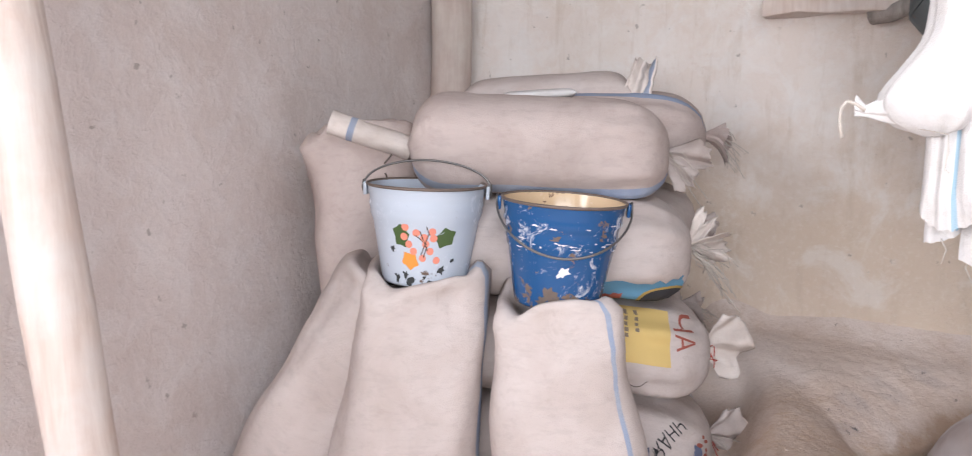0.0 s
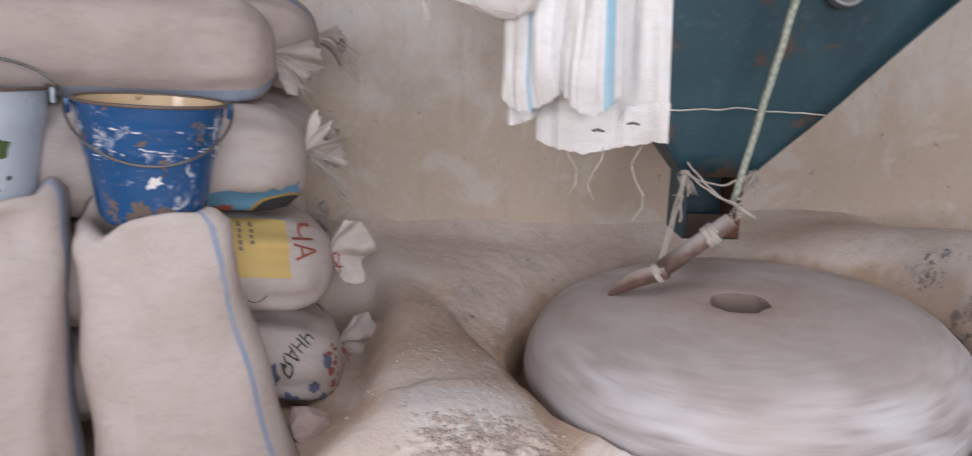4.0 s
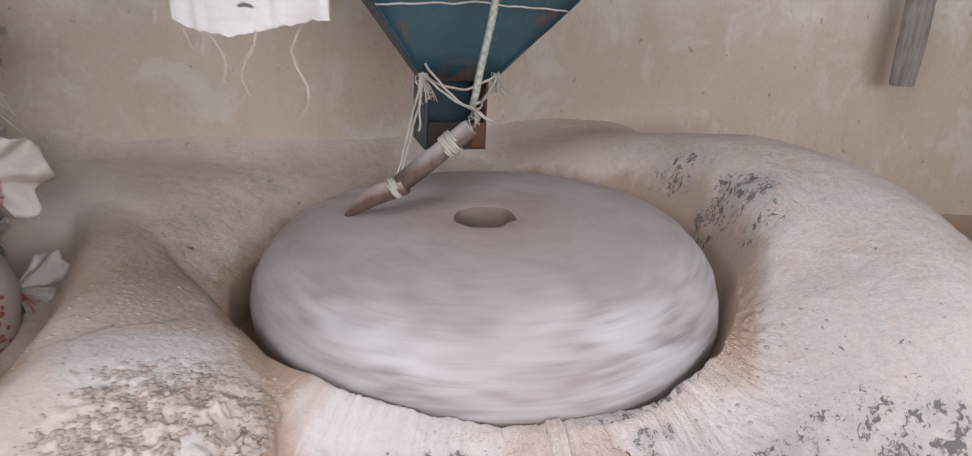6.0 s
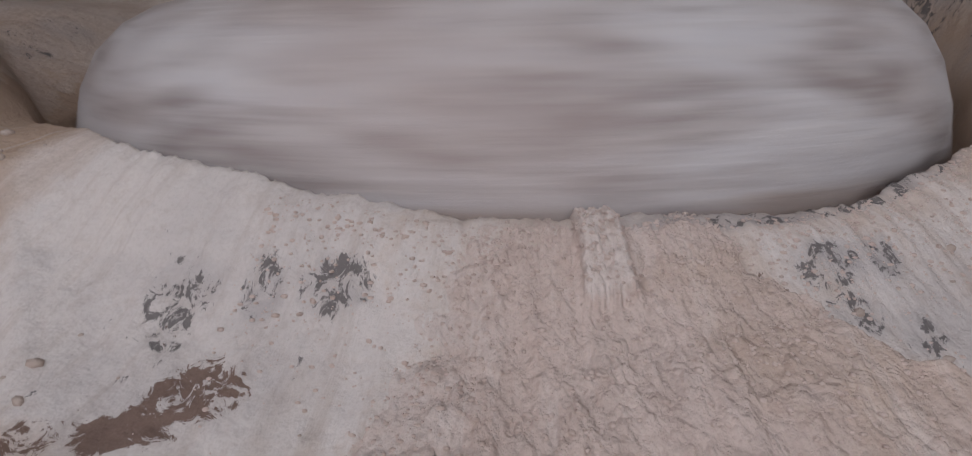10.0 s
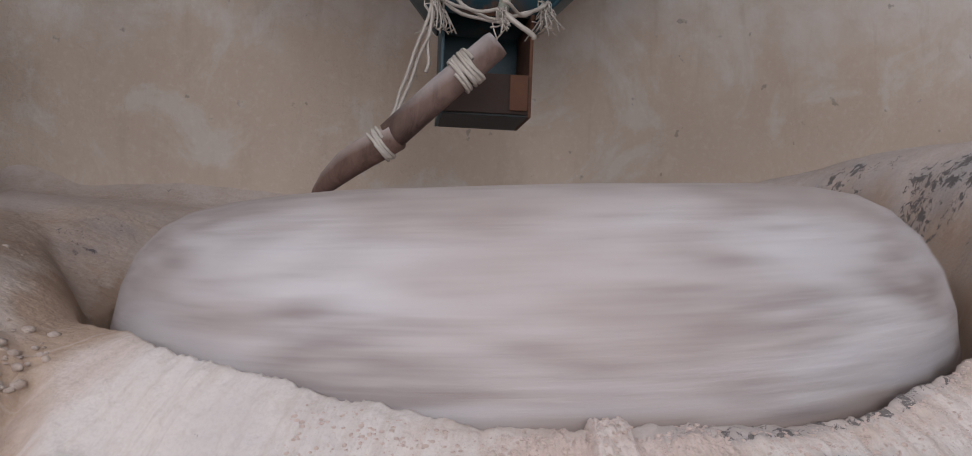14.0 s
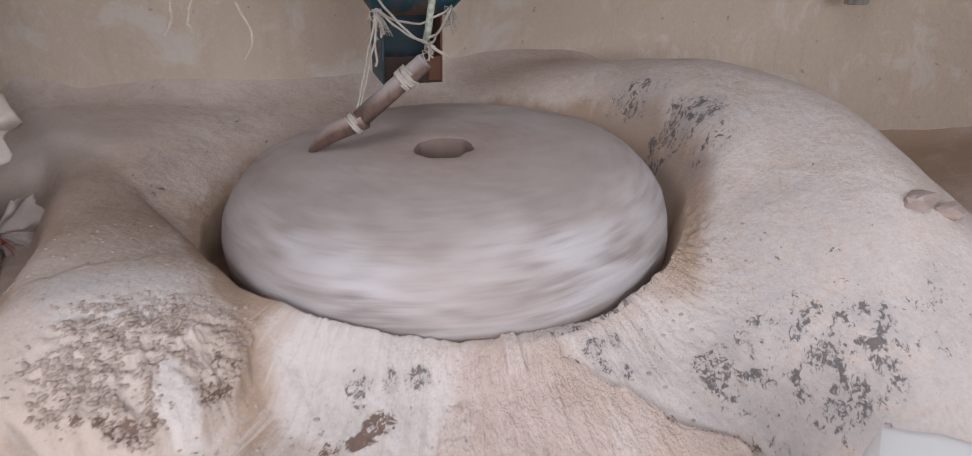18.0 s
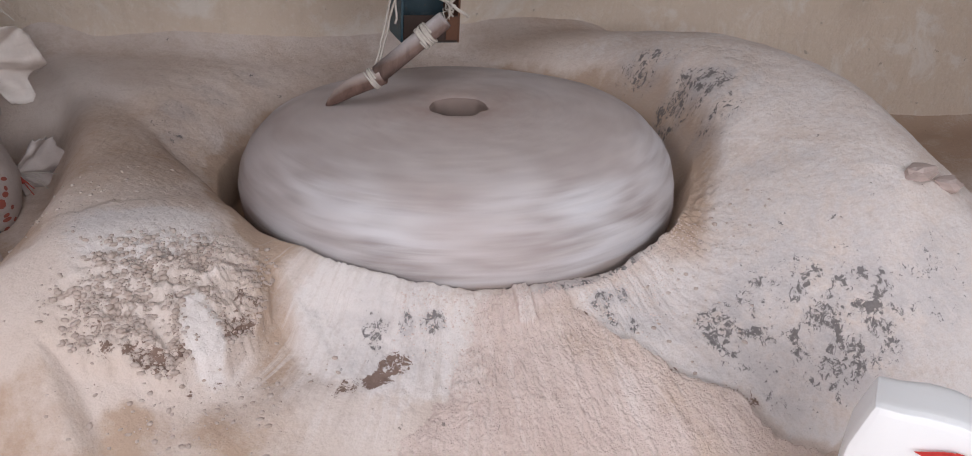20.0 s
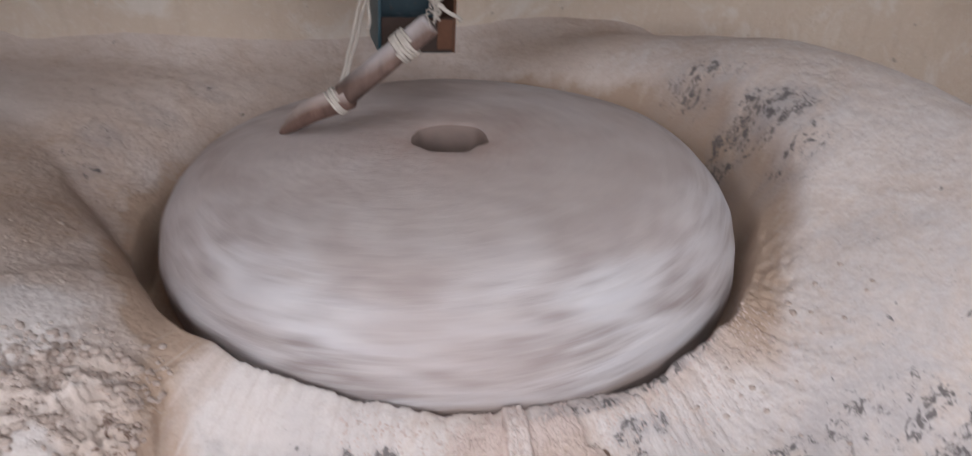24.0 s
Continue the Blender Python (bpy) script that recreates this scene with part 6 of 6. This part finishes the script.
pole = part("hanging_pole", tube([(0.45, 1.32, 1.80), (0.75, 1.12, 1.795), (1.15, 0.86, 1.80)], 0.022, 12), M_BEAM)
tagged(pole, "round grey wooden pole carrying the hanging sacks", "pole")
for px, py in ((0.50, 1.287), (1.10, 0.892)):
    cd = part("cord", tube([(px, py, 1.80), (px, py, ROOM_H)], 0.004, 6), M_STRING)
    tagged(cd, "cord holding the pole to the ceiling", "cord", "pole cords")

# ---- posts, boards and small things ----
post_a, post_b = Vector((-0.60, 1.20, 0.1)), Vector((-0.832, 1.20, ROOM_H))
bm = bmesh.new()
pts = [post_a.lerp(post_b, k / 20) + noise.noise_vector(Vector((0, 0, k * 0.23))) * 0.012 for k in range(21)]
tube(pts, [0.056 - 0.008 * k / 20 + 0.004 * noise.noise((k * 0.5, 1, 1)) for k in range(21)], 24, bm)
tagged(part("post", bm, M_POST), "round limewashed timber post leaning by the wall", "post")
cr = wf(CORNER + 0.085, 0.11, 0)
pts = [Vector((cr.x, cr.y, 0.1 + 2.65 * k / 20)) + noise.noise_vector(Vector((3, 0, k * 0.3))) * 0.012 for k in range(21)]
tagged(part("corner_post", tube(pts, [0.075 + 0.008 * noise.noise((k * 0.4, 2, 1)) for k in range(21)], 20), M_CORNER), "limewashed round pole set in the corner", "post")
bd = part("hanging_board", box((0.10, 0.03, 0.75), (0, 0, 0.375), 0.006, cuts=4, rough=0.012), M_BEAM)
bd.matrix_world = Matrix.Translation((3.29, 1.31, 0.90)) @ Matrix.Rotation(WA, 4, "Z")
tagged(bd, "weathered grey board hung against the wall", "board")
sh = part("wall_board", box((0.46, 0.09, 0.05), (0, 0, 0), 0.008, cuts=4, rough=0.012), M_POST)
sh.matrix_world = WALLM @ pose(0.34, -0.04, 1.685, 0, 0, 0)
tagged(sh, "rough wooden board let into the wall", "board")
lump = part("wood_stub", tube([(0, 0, 0), (0.05, -0.03, 0.0), (0.10, -0.05, 0.015), (0.16, -0.05, 0.03)], [0.035, 0.032, 0.026, 0.018], 12), M_BEAM)
lump.matrix_world = WALLM @ pose(0.42, -0.03, 1.66)
tagged(lump, "broken grey wooden stub in the wall", "wood stub")
rs = part("red_cord", tube(hung((Vector((-0.735, 1.28, 1.86)), Vector((-0.722, 1.275, 1.56)), Vector((-0.738, 1.275, 1.49)), Vector((-0.731, 1.28, 1.45))), 0, 10, 0.008, 2), 0.0024, 6), M_RED_STRING)
tagged(rs, "red cord hanging on the post", "cord")

# packed white bag standing at the front of the bank
pk = thing("flour_pack", pose(1.432, 0.190, 0.0, 0, 0, -69), "white plastic flour pack with red print standing by the bank", "flour pack")
bm = box((0.28, 0.10, 0.55), (0, 0, 0.275), 0.014, cuts=6, rough=0.007)
for v in bm.verts:
    v.co.x += 0.010 * math.sin(v.co.z * 55) * smooth01((abs(v.co.x) - 0.10) / 0.04) * math.copysign(1, v.co.x)
    v.co.z -= 0.010 * smooth01((v.co.z - 0.45) / 0.1) * (0.5 + 0.5 * math.sin(v.co.x * 40))
part("body", bm, M_PACK, pk)
bm = bmesh.new()
grid(bm, 9, 5, lambda i, j: (-0.062 + 0.048 * i / 8, -0.0585 - 0.001 * math.sin(i * 0.8), 0.492 + 0.0125 * (j / 2 - 1) * (i / 8) ** 0.8 + 0.006 * i / 8))
part("red_print", bm, M_RED_PRINT, pk, "red printed pennant")
for x0, w, mt in ((-0.009, 0.010, M_RED_PRINT), (0.006, 0.012, M_YELLOW), (0.045, 0.05, M_RED_PRINT)):
    bm = bmesh.new()
    grid(bm, 3, 7, lambda i, j: (x0 + w * (i / 2 - 0.5), -0.0588, 0.512 - 0.10 * j / 6))
    part("print_bar", bm, mt, pk)


def stone_lump(at, size, seed, label):
    bm = bmesh.new()
    bmesh.ops.create_icosphere(bm, subdivisions=2, radius=1)
    for v in bm.verts:
        q = v.co.copy()
        v.co = Vector((q.x * size[0], q.y * size[1], q.z * size[2])) * (1 + 0.5 * noise.noise(q * 1.3 + Vector((seed * 1.37, 0.4, 0))) + 0.2 * noise.noise(q * 3))
    ob = part("stone", bm, M_STONE, smooth=False)
    ob.location = at
    return tagged(ob, label, "stone", "loose stones")


def on_bank(x, y, up):
    return (x, y, bank_height(x, y)[0] + up)


stone_lump(on_bank(2.04, 0.540, 0.008), (0.045, 0.026, 0.018), 1, "small grey stone lying on the clay bank")
stone_lump(on_bank(2.09, 0.50, 0.006), (0.035, 0.024, 0.016), 2, "small grey stone lying on the clay bank")
stone_lump(on_bank(0.45, 1.68, 0.01), (0.05, 0.045, 0.04), 3, "rounded clay lump beside the sacks")


# crumbs lying about, and the small clods of the rough patch
CX, CY = [], []
for cx, cy, sp, n in ((0.67, 1.08, 0.10, 170), (0.62, 1.03, 0.14, 120), (1.72, 0.80, 0.06, 60), (1.62, 0.83, 0.05, 60), (0.60, 1.50, 0.10, 60), (1.45, 0.72, 0.10, 60), (0.72, 1.58, 0.07, 50)):
    CX.append(rng.normal(cx, sp, n))
    CY.append(rng.normal(cy, sp * 0.7, n))
CX, CY = np.concatenate(CX), np.concatenate(CY)
away = polar(CX, CY)[0] > 0.60
CX, CY = CX[away], CY[away]
grains("clay_crumbs", np.stack([CX, CY, bank_np(CX, CY)], -1), 0.0013 + 0.0042 * rng.random(len(CX)) ** 3, M_LUMP, "scattered small crumbs of dry clay", "crumbs")
CX, CY = rng.uniform(0.45, 0.90, 9000), rng.uniform(1.07, 1.36, 9000)
kept = rng.random(9000) < 0.7 * clod_mask(CX, CY) * (1 - smear_mask(CX, CY)) * np.clip(0.75 + 1.6 * pn(CX * 16, CY * 16, 6.0), 0, 1)
CX, CY = CX[kept], CY[kept]
grains("clod_crumbs", np.stack([CX, CY, bank_np(CX, CY) + 0.0008], -1), 0.0016 + 0.0055 * rng.random(len(CX)) ** 2.5, M_LUMP, "knobbly lumps of dry clay caked on the bank", "clay lumps")
PA, PR = np.radians(rng.uniform(-139, -102, 420)), 0.575 + np.abs(rng.normal(0, 0.035, 420))
PX, PY = SC.x + PR * np.cos(PA), SC.y + PR * np.sin(PA)
puff = grains("flour_burst", np.stack([PX, PY, bank_np(PX, PY) + np.abs(rng.normal(0, 0.012, 420))], -1), rng.uniform(0.0008, 0.0028, 420), M_FLOUR, "burst of loose flour thrown over the lip by the stone", "flour")


# ---- movement ----
def motions():
    period = 1.0
    rows = []
    n = int(24.0 / (period / 8)) + 2
    for k in range(n + 1):
        t = min(24.0, 24.0 * k / n)
        rows.append((t, pose(SC.x, SC.y, STONE_Z, -0.76, -3.74, 0) @ pose(0, 0, 0, 0, 0, 360 * t / period) @ pose(-0.0155, 0.0015, 0, 0.35, 0.1, 0)))
    walk(millstone, rows)
    # once a turn a burst of flour is thrown over the lip and settles into the heap
    puff_rows = [(0.0, pose(0, 0, -0.09))]
    for k in range(24):
        for dt, out, up in ((0.08, -0.03, -0.09), (0.15, 0.0, -0.005), (0.20, 0.05, 0.014), (0.25, 0.11, -0.02), (0.33, 0.16, -0.09), (0.60, -0.03, -0.10)):
            puff_rows.append((k + dt, pose(-0.48 * out, -0.88 * out, up)))
    puff_rows.append((24.0, pose(0, 0, -0.09)))
    walk(puff, puff_rows)


motions()
